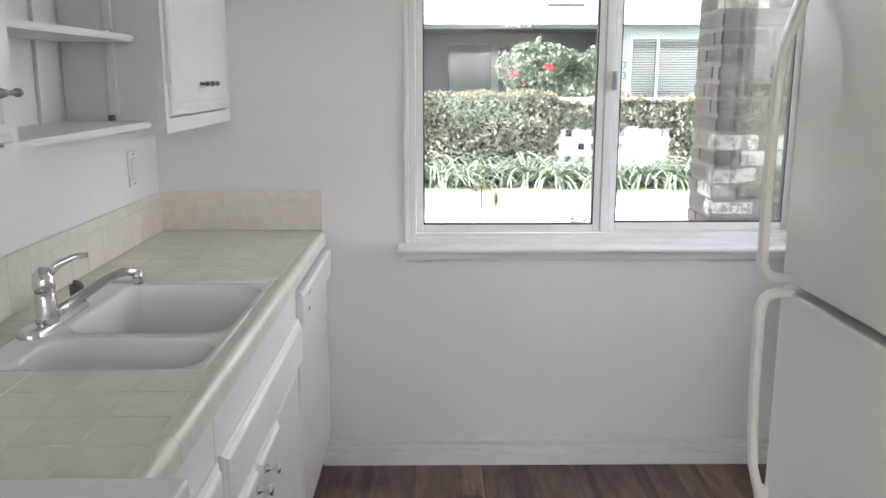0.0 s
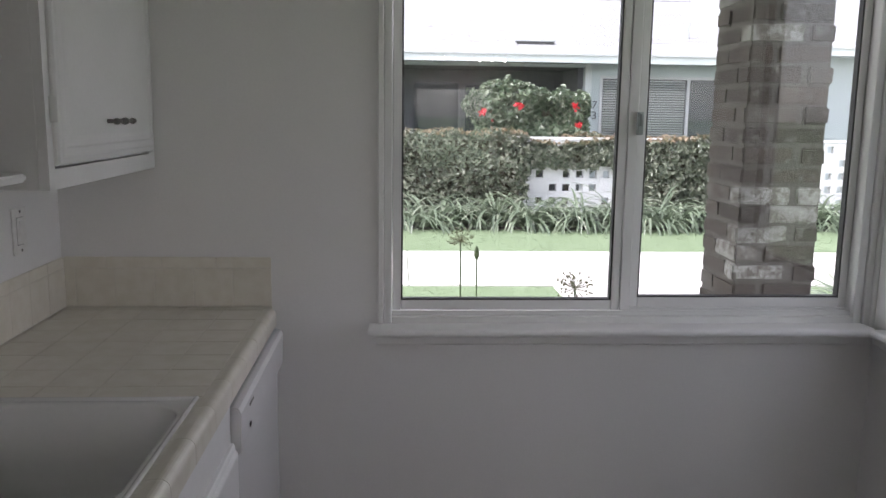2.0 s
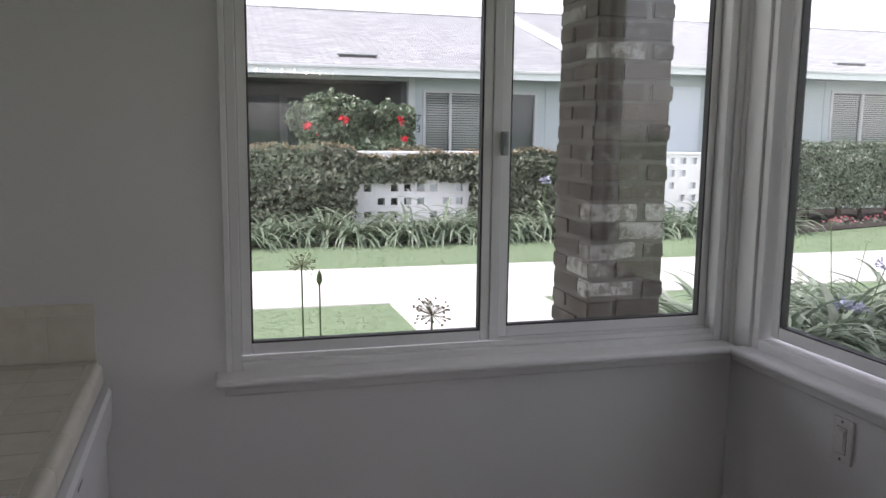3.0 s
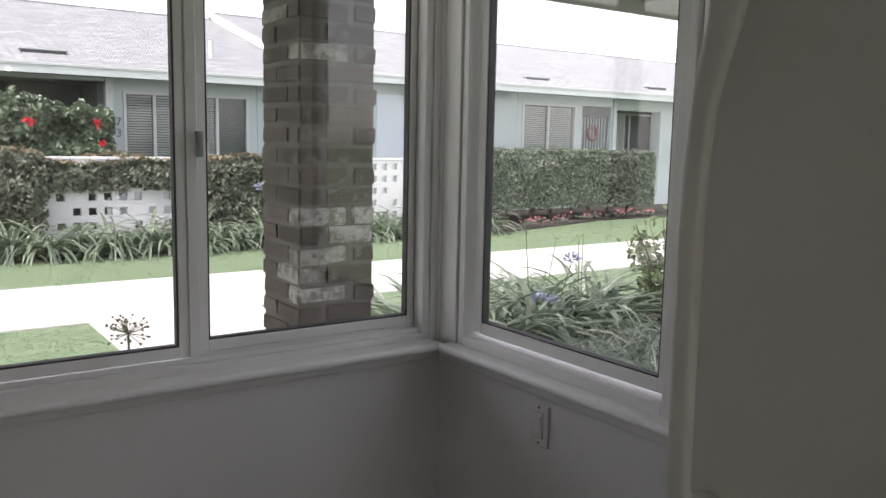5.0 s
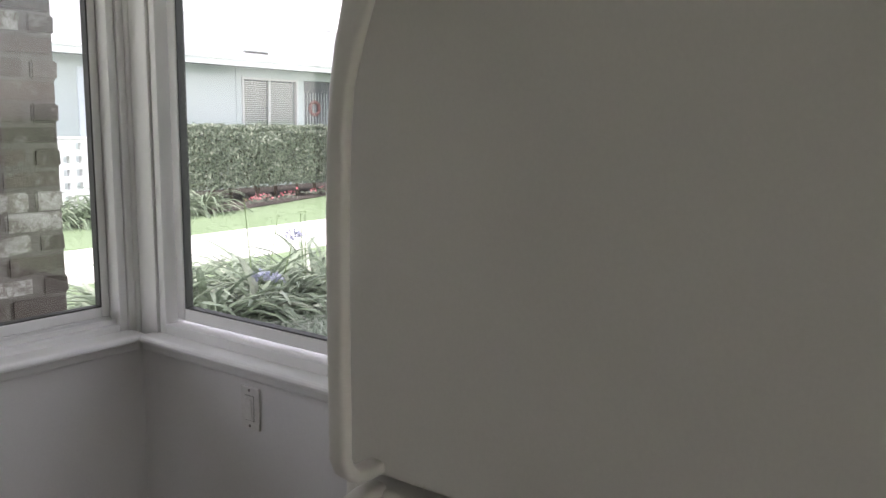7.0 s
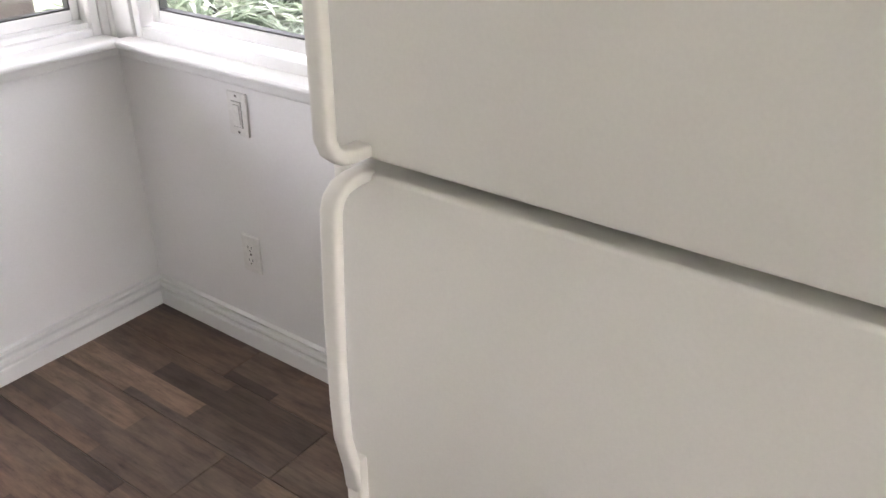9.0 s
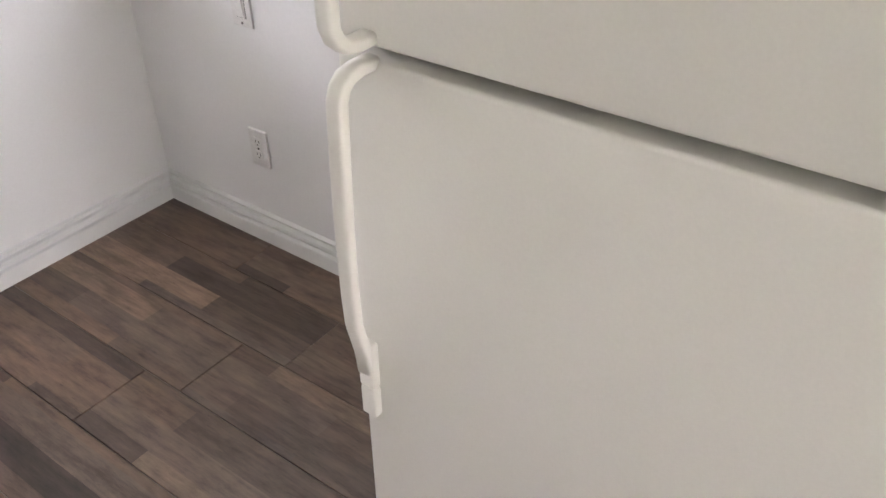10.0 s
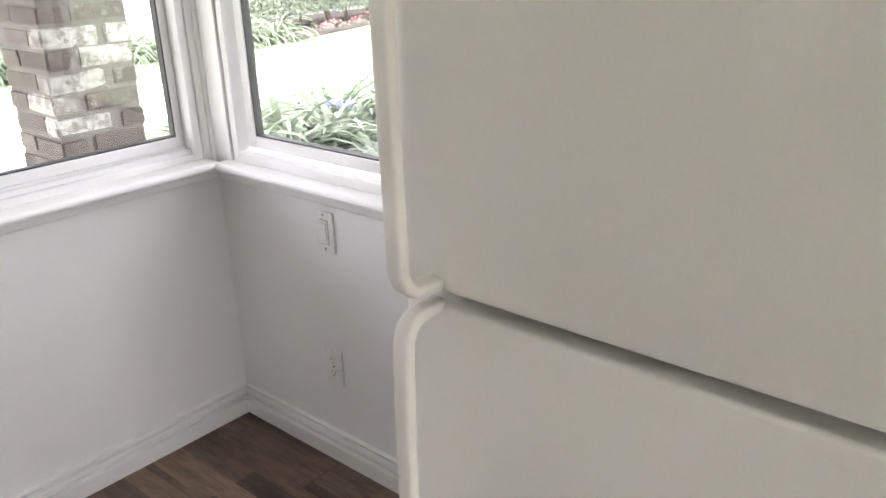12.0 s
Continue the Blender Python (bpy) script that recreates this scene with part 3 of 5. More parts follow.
def rounded(x0, x1, y0, y1, z, r, n=6):
    pts = []
    for cx, cy, a0 in ((x1 - r, y1 - r, 0), (x0 + r, y1 - r, 90), (x0 + r, y0 + r, 180), (x1 - r, y0 + r, 270)):
        for k in range(n + 1):
            a = radians(a0 + 90 * k / n)
            pts.append((cx + r * math.cos(a), cy + r * math.sin(a), z))
    return pts


def bowl(x0, x1, y0, y1, top, depth):
    bm = bmesh.new()
    loops = [rounded(x0 - 0.006, x1 + 0.006, y0 - 0.006, y1 + 0.006, top + 0.0006, 0.004), rounded(x0, x1, y0, y1, top + 0.0006, 0.07)]
    for k in range(1, 6):
        a = k / 5 * math.pi / 2
        o = 0.006 * math.sin(a)
        loops.append(rounded(x0 + o, x1 - o, y0 + o, y1 - o, top - 0.006 + 0.006 * math.cos(a), 0.068))
    loops.append(rounded(x0 + 0.016, x1 - 0.016, y0 + 0.016, y1 - 0.016, top - depth + 0.045, 0.062))
    loops.append(rounded(x0 + 0.026, x1 - 0.026, y0 + 0.026, y1 - 0.026, top - depth + 0.012, 0.055))
    loops.append(rounded(x0 + 0.055, x1 - 0.055, y0 + 0.055, y1 - 0.055, top - depth, 0.045))
    r = loft(bm, loops)
    bm.faces.new(r[-1])
    bmesh.ops.recalc_face_normals(bm, faces=bm.faces)
    return bm


sink = thing("kitchen_sink", ((SX0 + SX1) / 2, (SY0 + SY1) / 2, ZC - 0.19), "grey-white enamelled double-bowl sink set into the tiles", "sink")
zt = ZC - 0.004
YM0, YM1 = 1.104, 1.134
for nm, y0, y1, dp in (("small_bowl", SY0 + 0.012, YM0, 0.14), ("large_bowl", YM1, SY1 - 0.02, 0.185)):
    b = smooth(part(nm, bowl(SX0 + 0.075, SX1 - 0.014, y0, y1, zt, dp), PORCELAIN, sink))
    bm = bmesh.new()
    cx, cy = (SX0 + SX1) / 2 + 0.03, (y0 + y1) / 2
    cyl(bm, (cx, cy, zt - dp - 0.002), (cx, cy, zt - dp + 0.003), 0.042, 0.038, 24)
    part("drain", bm, CHROME, b, "chrome drain")
rim = boxes((SX0, SX0 + 0.075, SY0, SY1, zt - 0.012, zt), (SX1 - 0.014, SX1, SY0, SY1, zt - 0.012, zt), (SX0 + 0.075, SX1 - 0.014, SY0, SY0 + 0.012, zt - 0.012, zt),
            (SX0 + 0.075, SX1 - 0.014, SY1 - 0.02, SY1, zt - 0.012, zt), (SX0 + 0.075, SX1 - 0.014, YM0, YM1, zt - 0.014, zt))
part("rim", rim, PORCELAIN, sink)
bead = bmesh.new()
tube(bead, [(SX1 - 0.003, SY0 + 0.002, zt), (SX1 - 0.003, SY1, zt)], 0.006, 8)
tube(bead, [(SX0 + 0.02, SY1 - 0.004, zt), (SX1, SY1 - 0.004, zt)], 0.006, 8)
tube(bead, [(SX0 + 0.02, SY0 + 0.002, zt), (SX1, SY0 + 0.002, zt)], 0.005, 8)
smooth(part("rounded_edge", bead, PORCELAIN, sink))

faucet = thing("faucet", (-0.938, 1.235, ZC - 0.004), "chrome single-lever kitchen faucet with a swivel spout", "faucet")
bm = bmesh.new()
lp = [rounded(-0.966, -0.910, 1.088, 1.37, ZC - 0.004, 0.027), rounded(-0.966, -0.910, 1.088, 1.37, ZC + 0.006, 0.027), rounded(-0.958, -0.918, 1.096, 1.362, ZC + 0.014, 0.019)]
r = loft(bm, lp)
bm.faces.new(r[-1])
bmesh.ops.recalc_face_normals(bm, faces=bm.faces)
smooth(part("deck_plate", bm, CHROME, faucet))
bm = bmesh.new()
fx, fy = -0.925, 1.165
tube(bm, [(fx, fy, ZC + 0.012), (fx, fy, ZC + 0.03), (fx, fy, ZC + 0.075), (fx, fy, ZC + 0.082)], [0.025, 0.023, 0.023, 0.021], 20)
smooth(part("body", bm, CHROME, faucet))
bm = bmesh.new()
tube(bm, [(fx, fy, ZC + 0.084), (fx, fy, ZC + 0.10), (fx, fy, ZC + 0.12), (fx + 0.004, fy + 0.002, ZC + 0.132), (fx + 0.006, fy + 0.003, ZC + 0.136)], [0.022, 0.024, 0.021, 0.013, 0.004], 20)
tube(bm, [(fx + 0.006, fy + 0.004, ZC + 0.118), (fx + 0.03, fy + 0.014, ZC + 0.142), (fx + 0.06, fy + 0.024, ZC + 0.155), (fx + 0.088, fy + 0.032, ZC + 0.158)], [0.011, 0.009, 0.007, 0.006], 12)
smooth(part("lever", bm, CHROME, faucet))
bm = bmesh.new()
tube(bm, [(fx + 0.012, fy + 0.01, ZC + 0.03), (fx + 0.05, fy + 0.055, ZC + 0.055), (fx + 0.095, fy + 0.10, ZC + 0.085), (fx + 0.125, fy + 0.13, ZC + 0.096), (fx + 0.148, fy + 0.152, ZC + 0.09)], [0.014, 0.012, 0.011, 0.0105, 0.010], 14)
sp = smooth(part("spout", bm, CHROME, faucet))
bm = bmesh.new()
cyl(bm, (fx + 0.146, fy + 0.150, ZC + 0.096), (fx + 0.150, fy + 0.154, ZC + 0.062), 0.0125, 0.0115, 16)
smooth(part("aerator", bm, CHROME, sp))
sprayer = thing("side_sprayer", (-0.935, 1.345, ZC + 0.012), "grey side sprayer standing in the faucet plate", "sprayer")
bm = bmesh.new()
tube(bm, [(-0.935, 1.345, ZC + 0.012), (-0.935, 1.345, ZC + 0.022), (-0.935, 1.345, ZC + 0.05), (-0.931, 1.345, ZC + 0.058)], [0.02, 0.016, 0.017, 0.012], 16)
smooth(part("spray_head", bm, GASKET, sprayer))


# ---- base cabinets ----
def knob(parent, c, along, mat):
    """A spool-shaped pull: two flared ends on a slim waist, on two short posts."""
    c, d = Vector(c), Vector(along)
    bm = bmesh.new()
    L = d.length
    u = d / L
    prof = [(-0.5, 0.0065), (-0.42, 0.0075), (-0.36, 0.0045), (-0.2, 0.004), (-0.12, 0.0065), (0, 0.0085), (0.12, 0.0065), (0.2, 0.004), (0.36, 0.0045), (0.42, 0.0075), (0.5, 0.0065)]
    tube(bm, [c + d * t for t, _ in prof], [r for _, r in prof], 10)
    for t in (-0.3, 0.3):
        cyl(bm, c + d * t, c + d * t - Vector((0.026, 0, 0)), 0.0035, 0.005, 8)
    return part("handle", bm, mat, parent)


def stub_knob(parent, c, mat):
    bm = bmesh.new()
    c = Vector(c)
    tube(bm, [c, c + Vector((0.006, 0, 0)), c + Vector((0.012, 0, 0)), c + Vector((0.02, 0, 0)), c + Vector((0.028, 0, 0)), c + Vector((0.034, 0, 0))], [0.011, 0.010, 0.006, 0.006, 0.012, 0.0115], 12)
    return smooth(part("knob", bm, mat, parent, "chrome knob"))


def raised_front(name, parent, x, y0, y1, z0, z1, t=0.019):
    """A cabinet front with a moulded step round its edge, facing +x."""
    bm = bmesh.new()
    loops = []
    for inset, out in ((0, -t), (0, -0.008), (0.004, -0.003), (0.014, -0.003), (0.018, 0.0), (0.032, 0.0), (0.036, -0.003), (0.046, -0.0035), (0.056, -0.001)):
        loops.append([(x + out, y0 + inset, z0 + inset), (x + out, y1 - inset, z0 + inset), (x + out, y1 - inset, z1 - inset), (x + out, y0 + inset, z1 - inset)])
    r = loft(bm, loops)
    bm.faces.new(r[-1])
    bm.faces.new(r[0][::-1])
    bmesh.ops.recalc_face_normals(bm, faces=bm.faces)
    return part(name, bm, CABPAINT, parent)


def slab_front(name, parent, x, y0, y1, z0, z1, t=0.019):
    bm = bmesh.new()
    loops = []
    for inset, out in ((0, -t), (0, -0.012), (0.004, -0.009), (0.010, -0.007), (0.014, -0.002), (0.018, 0.0)):
        loops.append([(x + out, y0 + inset, z0 + inset), (x + out, y1 - inset, z0 + inset), (x + out, y1 - inset, z1 - inset), (x + out, y0 + inset, z1 - inset)])
    r = loft(bm, loops)
    bm.faces.new(r[-1])
    bm.faces.new(r[0][::-1])
    bmesh.ops.recalc_face_normals(bm, faces=bm.faces)
    return part(name, bm, CABPAINT, parent)


XC = -0.476          # face frame of the base cabinets
def base_cabinet(y0, y1, label):
    c = thing("base_cabinet", ((XW + XC) / 2, (y0 + y1) / 2, 0.0), label, "cabinet", "base cabinets")
    zc = ZC - 0.055
    part("body", boxes((XW + 0.002, XC, y0, y0 + 0.018, 0.1, zc), (XW + 0.002, XC, y1 - 0.018, y1, 0.1, zc), (XW + 0.002, XC, y0 + 0.018, y1 - 0.018, 0.1, 0.118), (XW + 0.002, XW + 0.012, y0 + 0.018, y1 - 0.018, 0.118, zc)), CABPAINT, c)
    part("face_frame", boxes((XC, XC + 0.002, y0, y1, zc - 0.14, zc), (XC - 0.02, XC, y0 + 0.018, y1 - 0.018, zc - 0.11, zc), (XC, XC + 0.002, y0, y1, 0.1, 0.14), (XC, XC + 0.002, y0, y0 + 0.03, 0.14, zc - 0.14), (XC, XC + 0.002, y1 - 0.03, y1, 0.14, zc - 0.14), (XC - 0.02, XC, y0 + 0.018, y1 - 0.018, 0.61, 0.66)), CABPAINT, c)
    part("toe_kick", boxes((XC - 0.08, XC - 0.065, y0, y1, 0.0, 0.1)), CABPAINT, c)
    return c


sb = base_cabinet(0.812, 1.698, "white painted sink cabinet with a false drawer front and doors")
XD = XC + 0.021
slab_front("false_drawer_front", sb, XD, 0.822, 1.692, 0.645, 0.777)
d1 = slab_front("door", sb, XD, 0.822, 1.078, 0.13, 0.634)
stub_knob(d1, (XD - 0.001, 1.040, 0.592), CHROME)
d2 = slab_front("door", sb, XD, 1.084, 1.325, 0.13, 0.634)
stub_knob(d2, (XD - 0.001, 1.128, 0.598), CHROME)
slab_front("door", sb, XC + 0.004, 1.36, 1.685, 0.13, 0.634)
db = base_cabinet(0.445, 0.808, "white painted drawer cabinet beside the range")
slab_front("drawer", db, XD, 0.455, 0.798, 0.645, 0.777)
d3 = slab_front("door", db, XD, 0.455, 0.798, 0.13, 0.634)
stub_knob(d3, (XD - 0.001, 0.77, 0.592), CHROME)

dw = thing("dishwasher", (-0.77, 2.03, 0.0), "white dishwasher with a projecting control panel", "dishwasher")
part("tub", boxes((-1.0, XC - 0.01, 1.708, 2.340, 0.1, 0.85)), DWWHITE, dw)
part("door", boxes((XC - 0.01, XC + 0.006, 1.705, 2.344, 0.12, 0.735), bevel=0.004), DWWHITE, dw)
part("kick_plate", boxes((XC - 0.05, XC - 0.035, 1.707, 2.342, 0.0, 0.115)), DWWHITE, dw)
bm = bmesh.new()
profile(bm, [(XC - 0.01, 0.727), (XC + 0.007, 0.727), (XC + 0.010, 0.737), (XC + 0.022, 0.752), (XC + 0.024, 0.835), (XC + 0.018, 0.847), (XC + 0.006, 0.850), (XC - 0.01, 0.850)], "y", 1.703, 2.345)
bmesh.ops.bevel(bm, geom=[e for e in bm.edges if abs(e.verts[0].co.y - e.verts[1].co.y) < 1e-5 and e.verts[0].co.x > XC + 0.005], offset=0.003, segments=2, affect="EDGES")
cp = part("control_panel", bm, DWWHITE, dw)
part("badge", boxes((XC + 0.0245, XC + 0.0252, 1.80, 1.85, 0.818, 0.824)), GASKET, cp)
part("latch_mark", boxes((XC + 0.0245, XC + 0.026, 1.795, 1.81, 0.772, 0.781), bevel=0.0005), DARKSLOT, cp)

# ---- range at the near end of the counter ----
rg = thing("kitchen_range", (-0.74, 0.06, 0.0), "white enamel kitchen range beside the counter", "range")
part("body", boxes((XW + 0.01, -0.455, -0.32, 0.436, 0.02, 0.895), bevel=0.004), DWWHITE, rg)
bm = boxes((XW + 0.01, -0.402, -0.322, 0.439, 0.897, 0.935), bevel=0.008, seg=3)
part("cooktop", bm, DWWHITE, rg)
part("oven_door", boxes((-0.453, -0.42, -0.315, 0.431, 0.2, 0.80), bevel=0.006), DWWHITE, rg)
bm = bmesh.new()
tube(bm, [(-0.385, -0.27, 0.84), (-0.385, 0.39, 0.84)], 0.011, 12)
for yy in (-0.24, 0.36):
    cyl(bm, (-0.385, yy, 0.84), (-0.455, yy, 0.84), 0.008, 0.01, 10)
part("oven_handle", bm, CHROME, rg)

# ---- wall cabinets and shelves ----
XU = -0.812
def wall_cabinet(y0, y1, z0, z1, handle_y, label):
    c = thing("wall_cabinet", ((XW + XU) / 2, (y0 + y1) / 2, z0), label, "cabinet", "wall cabinets")
    part("body", boxes((XW + 0.001, XU, y0, y1, z0, z1), bevel=0.0015), CABPAINT, c)
    part("face_frame", boxes((XU, XU + 0.019, y0, y0 + 0.028, z0, z1), (XU, XU + 0.019, y1 - 0.05, y1, z0, z1), (XU, XU + 0.019, y0 + 0.028, y1 - 0.05, z0, z0 + 0.04), (XU, XU + 0.019, y0 + 0.028, y1 - 0.05, z1 - 0.05, z1)), CABPAINT, c)
    d = raised_front("door", c, XU + 0.033, y0 + 0.026, y1 - 0.035, z0 + 0.046, z1 - 0.03, 0.0135)
    knob(d, (XU + 0.060, handle_y, z0 + 0.13), (0, 0.128, 0), PEWTER)
    for zz in (z0 + 0.13, z1 - 0.2):
        bm = boxes((XU + 0.019, XU + 0.036, y0 + 0.016, y0 + 0.026, zz, zz + 0.05), bevel=0.002)
        for k in (0.008, 0.025, 0.042):
            cyl(bm, (XU + 0.034, y0 + 0.0255, zz + k - 0.006), (XU + 0.034, y0 + 0.0255, zz + k + 0.006), 0.004, n=8)
        part("hinge", bm, TRIM, c)
    return c


wall_cabinet(1.657, YN - 0.002, 1.305, 2.2, 1.988, "white painted wall cabinet with a moulded door and dark pull")
wall_cabinet(0.16, 0.86, 1.300, 2.2, 0.735, "white painted wall cabinet with a dark pull, by the shelves")
for z, x in ((1.332, -0.823), (1.553, -0.853), (1.80, -0.87)):
    sh = thing("wall_shelf", (XW + 0.06, 1.26, z), "white painted open shelf between the wall cabinets", "shelf", "shelves between cabinets")
    bm = bmesh.new()
    out = [(XW + 0.001, 0.862), (x, 0.862)]
    out += [(x - 0.035 + 0.035 * math.cos(a), 1.619 + 0.035 * math.sin(a)) for a in [math.pi / 2 * k / 6 for k in range(7)]]
    out += [(XW + 0.001, 1.654)]
    profile(bm, out, "z", z - 0.008, z + 0.008)
    bmesh.ops.bevel(bm, geom=[e for e in bm.edges if abs(e.verts[0].co.z - e.verts[1].co.z) < 1e-6 and max(e.verts[0].co.x, e.verts[1].co.x) > XW + 0.01 and e.calc_length() > 0.004], offset=0.004, segments=2, affect="EDGES")
    part("board", bm, CABPAINT, sh)
    bm = boxes((-0.942, -0.927, 1.639, 1.6555, z + 0.009, z + 0.024), bevel=0.002)
    part("bracket", bm, PEWTER if z < 1.4 else TRIM, sh)
structure("trim_shelf_cleat", boxes((-0.938, -0.915, 1.643, 1.6555, 1.357, 1.544), (-0.938, -0.915, 1.643, 1.6555, 1.578, 1.79), (XW, XW + 0.012, 1.50, 1.525, 1.34, 1.544), (XW, XW + 0.012, 1.50, 1.525, 1.562, 1.79), bevel=0.002), TRIM, "white cleats that carry the shelves")

# ---- refrigerator ----
fr = thing("refrigerator", (0.9, 0.49, 0.0), "bisque top-freezer refrigerator with bowed handles", "refrigerator")
XFR, FY0, FY1, ZS = 0.545, 0.104, 0.868, 1.094
part("cabinet", boxes((0.612, 1.25, FY0 + 0.004, FY1 - 0.004, 0.03, 1.675), bevel=0.006), APPLIANCE, fr)
part("base_grille", boxes((0.60, 0.615, FY0 + 0.01, FY1 - 0.01, 0.012, 0.085)), GASKET, fr)
part("gasket", boxes((0.600, 0.612, FY0 + 0.012, FY1 - 0.012, 0.10, 1.66)), GASKET, fr)


def fridge_door(name, z0, z1):
    bm = boxes((XFR, 0.602, FY0, FY1, z0, z1))
    # the front rolls over softly at both sides and more tightly at top and bottom
    es = [e for e in bm.edges if all(v.co.x < XFR + 0.001 for v in e.verts) and abs(e.verts[0].co.z - e.verts[1].co.z) > 0.1]
    bmesh.ops.bevel(bm, geom=es, offset=0.034, segments=8, profile=0.5, affect="EDGES")
    es = [e for e in bm.edges if abs(e.verts[0].co.z - e.verts[1].co.z) < 0.001 and max(v.co.x for v in e.verts) < 0.5995]
    bmesh.ops.bevel(bm, geom=es, offset=0.006, segments=3, profile=0.5, affect="EDGES")
    return smooth_by_angle(part(name, bm, APPLIANCE, fr))


def smooth_by_angle(ob):
    smooth(ob)
    ob.data.set_sharp_from_angle(angle=radians(40))
    return ob


dl = fridge_door("fridge_door", 0.095, ZS - 0.006)
du = fridge_door("freezer_door", ZS + 0.009, 1.672)


def fridge_handle(door, s, name="handle"):
    """s is -1 for the handle that hangs from the seam, 1 for the one that stands on it."""
    z0 = ZS + (0.013 if s > 0 else -0.0015)
    yc = 0.8075 if s > 0 else 0.810
    xs = [(-0.006, 0.006), (0.018, 0.006), (0.034, 0.009), (0.044, 0.017), (0.049, 0.03), (0.050, 0.05), (0.048, 0.10), (0.045, 0.16), (0.041, 0.22), (0.036, 0.28), (0.030, 0.33), (0.020, 0.365), (0.012, 0.392), (0.007, 0.43)]
    if s > 0:
        xs = [(-0.006, 0.006), (0.020, 0.006), (0.040, 0.009), (0.051, 0.018), (0.057, 0.032), (0.057, 0.05), (0.057, 0.12), (0.057, 0.20), (0.056, 0.28), (0.053, 0.34), (0.048, 0.39), (0.038, 0.43), (0.025, 0.47), (0.012, 0.52)]
    xs = [(XFR - (p - 0.0035 if s > 0 and p > 0.02 else p), d) for p, d in xs]
    bm = bmesh.new()
    pts = [(x, yc + (0.028 if s < 0 else 0.004) * min(1, max(0, d - 0.05) / 0.35), z0 + s * (d + (0.0125 * min(1.0, d / 0.3) if s < 0 else 0.0))) for x, d in xs]
    rad = [0.0075] * 12 + [0.007, 0.0065]
    flare = [1.0] * 10 + ([1.0, 1.05, 1.15, 1.25] if s < 0 else [1.05, 1.3, 1.6, 1.9])
    rings = []
    n = 16
    for i, p in enumerate(pts):
        p = Vector(p)
        d = (Vector(pts[min(i + 1, len(pts) - 1)]) - Vector(pts[max(i - 1, 0)])).normalized()
        side = Vector((0, 1, 0))
        u = d.cross(side).normalized()
        r = rad[i]
        ring = []
        for k in range(n):
            a = 2 * math.pi * (k + 0.5) / n
            c, q = math.cos(a), math.sin(a)
            e = 0.55
            ring.append(bm.verts.new(p + side * math.copysign(abs(c) ** e, c) * 0.0112 * flare[i] + u * math.copysign(abs(q) ** e, q) * r))
        rings.append(ring)
    for a, b in zip(rings, rings[1:]):
        for k in range(n):
            bm.faces.new((a[k], a[(k + 1) % n], b[(k + 1) % n], b[k]))
    bm.faces.new(rings[0][::-1])
    bm.faces.new(rings[-1])
    bmesh.ops.recalc_face_normals(bm, faces=bm.faces)
    h = smooth(part(name, bm, HANDLE, door, "bisque plastic bowed handle"))
    if s > 0:
        return h
    y0, y1 = yc + 0.0125, yc + 0.0395
    part("foot", boxes((XFR - 0.0135, XFR + 0.002, y0, y1, z0 - 0.466, z0 - 0.388), bevel=0.005, seg=3), HANDLE, h)
    part("end_cap", boxes((XFR - 0.0125, XFR + 0.002, y0 + 0.001, y1 - 0.001, z0 - 0.519, z0 - 0.468), bevel=0.003), HANDLE, h)
    return h


fridge_handle(dl, -1)
fridge_handle(du, 1)

# ---- lamp in the room behind ----
lamp = thing("ceiling_lamp", (0.55, -3.2, ROOF), "small spotlights on a ceiling bar", "ceiling lamp")
part("bar", boxes((0.15, 0.95, -3.215, -3.185, 2.05, 2.07), (0.54, 0.56, -3.21, -3.19, 2.07, ROOF), bevel=0.002), CHROME, lamp)
for k in range(7):
    x = 0.2 + k * 0.115
    bm = bmesh.new()
    cyl(bm, (x, -3.2, 2.05), (x, -3.2, 2.0 - 0.02 * (k > 3)), 0.005, n=8)
    sp = part("stem", bm, CHROME, lamp)
    part("bulb", ball(bmesh.new(), (x, -3.2, 1.985 - 0.02 * (k > 3)), 0.014, 2), BULB, sp)

# ---- added, unseen sliding door for more light, and window of the room behind ----
w3 = thing("door_1", (-1.4, -4.1, 0.0), "added unseen sliding glass door that lets light into the rear room", "door", "", "structure")
part("door_frame", boxes((-2.45, -2.40, -4.16, -4.08, 0.0, 2.08), (-0.40, -0.35, -4.16, -4.08, 0.0, 2.08), (-2.40, -0.40, -4.16, -4.08, 2.03, 2.08), (-2.40, -0.40, -4.16, -4.08, 0.0, 0.04), (-1.43, -1.37, -4.15, -4.09, 0.04, 2.03), bevel=0.003), VINYL, w3)
for a, b in ((-2.40, -1.43), (-1.37, -0.40)):
    part("pane", boxes((a, b, -4.122, -4.118, 0.04, 2.03)), GLASS, w3).visible_shadow = False
w4 = thing("window_3", (0.48, -4.1, 0.84), "white framed window in the rear room", "window", "", "structure")
part("window_frame", boxes((0.05, 0.09, -4.16, -4.08, 0.84, 1.76), (0.87, 0.91, -4.16, -4.08, 0.84, 1.76), (0.09, 0.87, -4.16, -4.08, 1.72, 1.76), (0.09, 0.87, -4.16, -4.08, 0.84, 0.88), bevel=0.003), VINYL, w4)
part("pane", boxes((0.09, 0.87, -4.122, -4.118, 0.88, 1.72)), GLASS, w4).visible_shadow = False

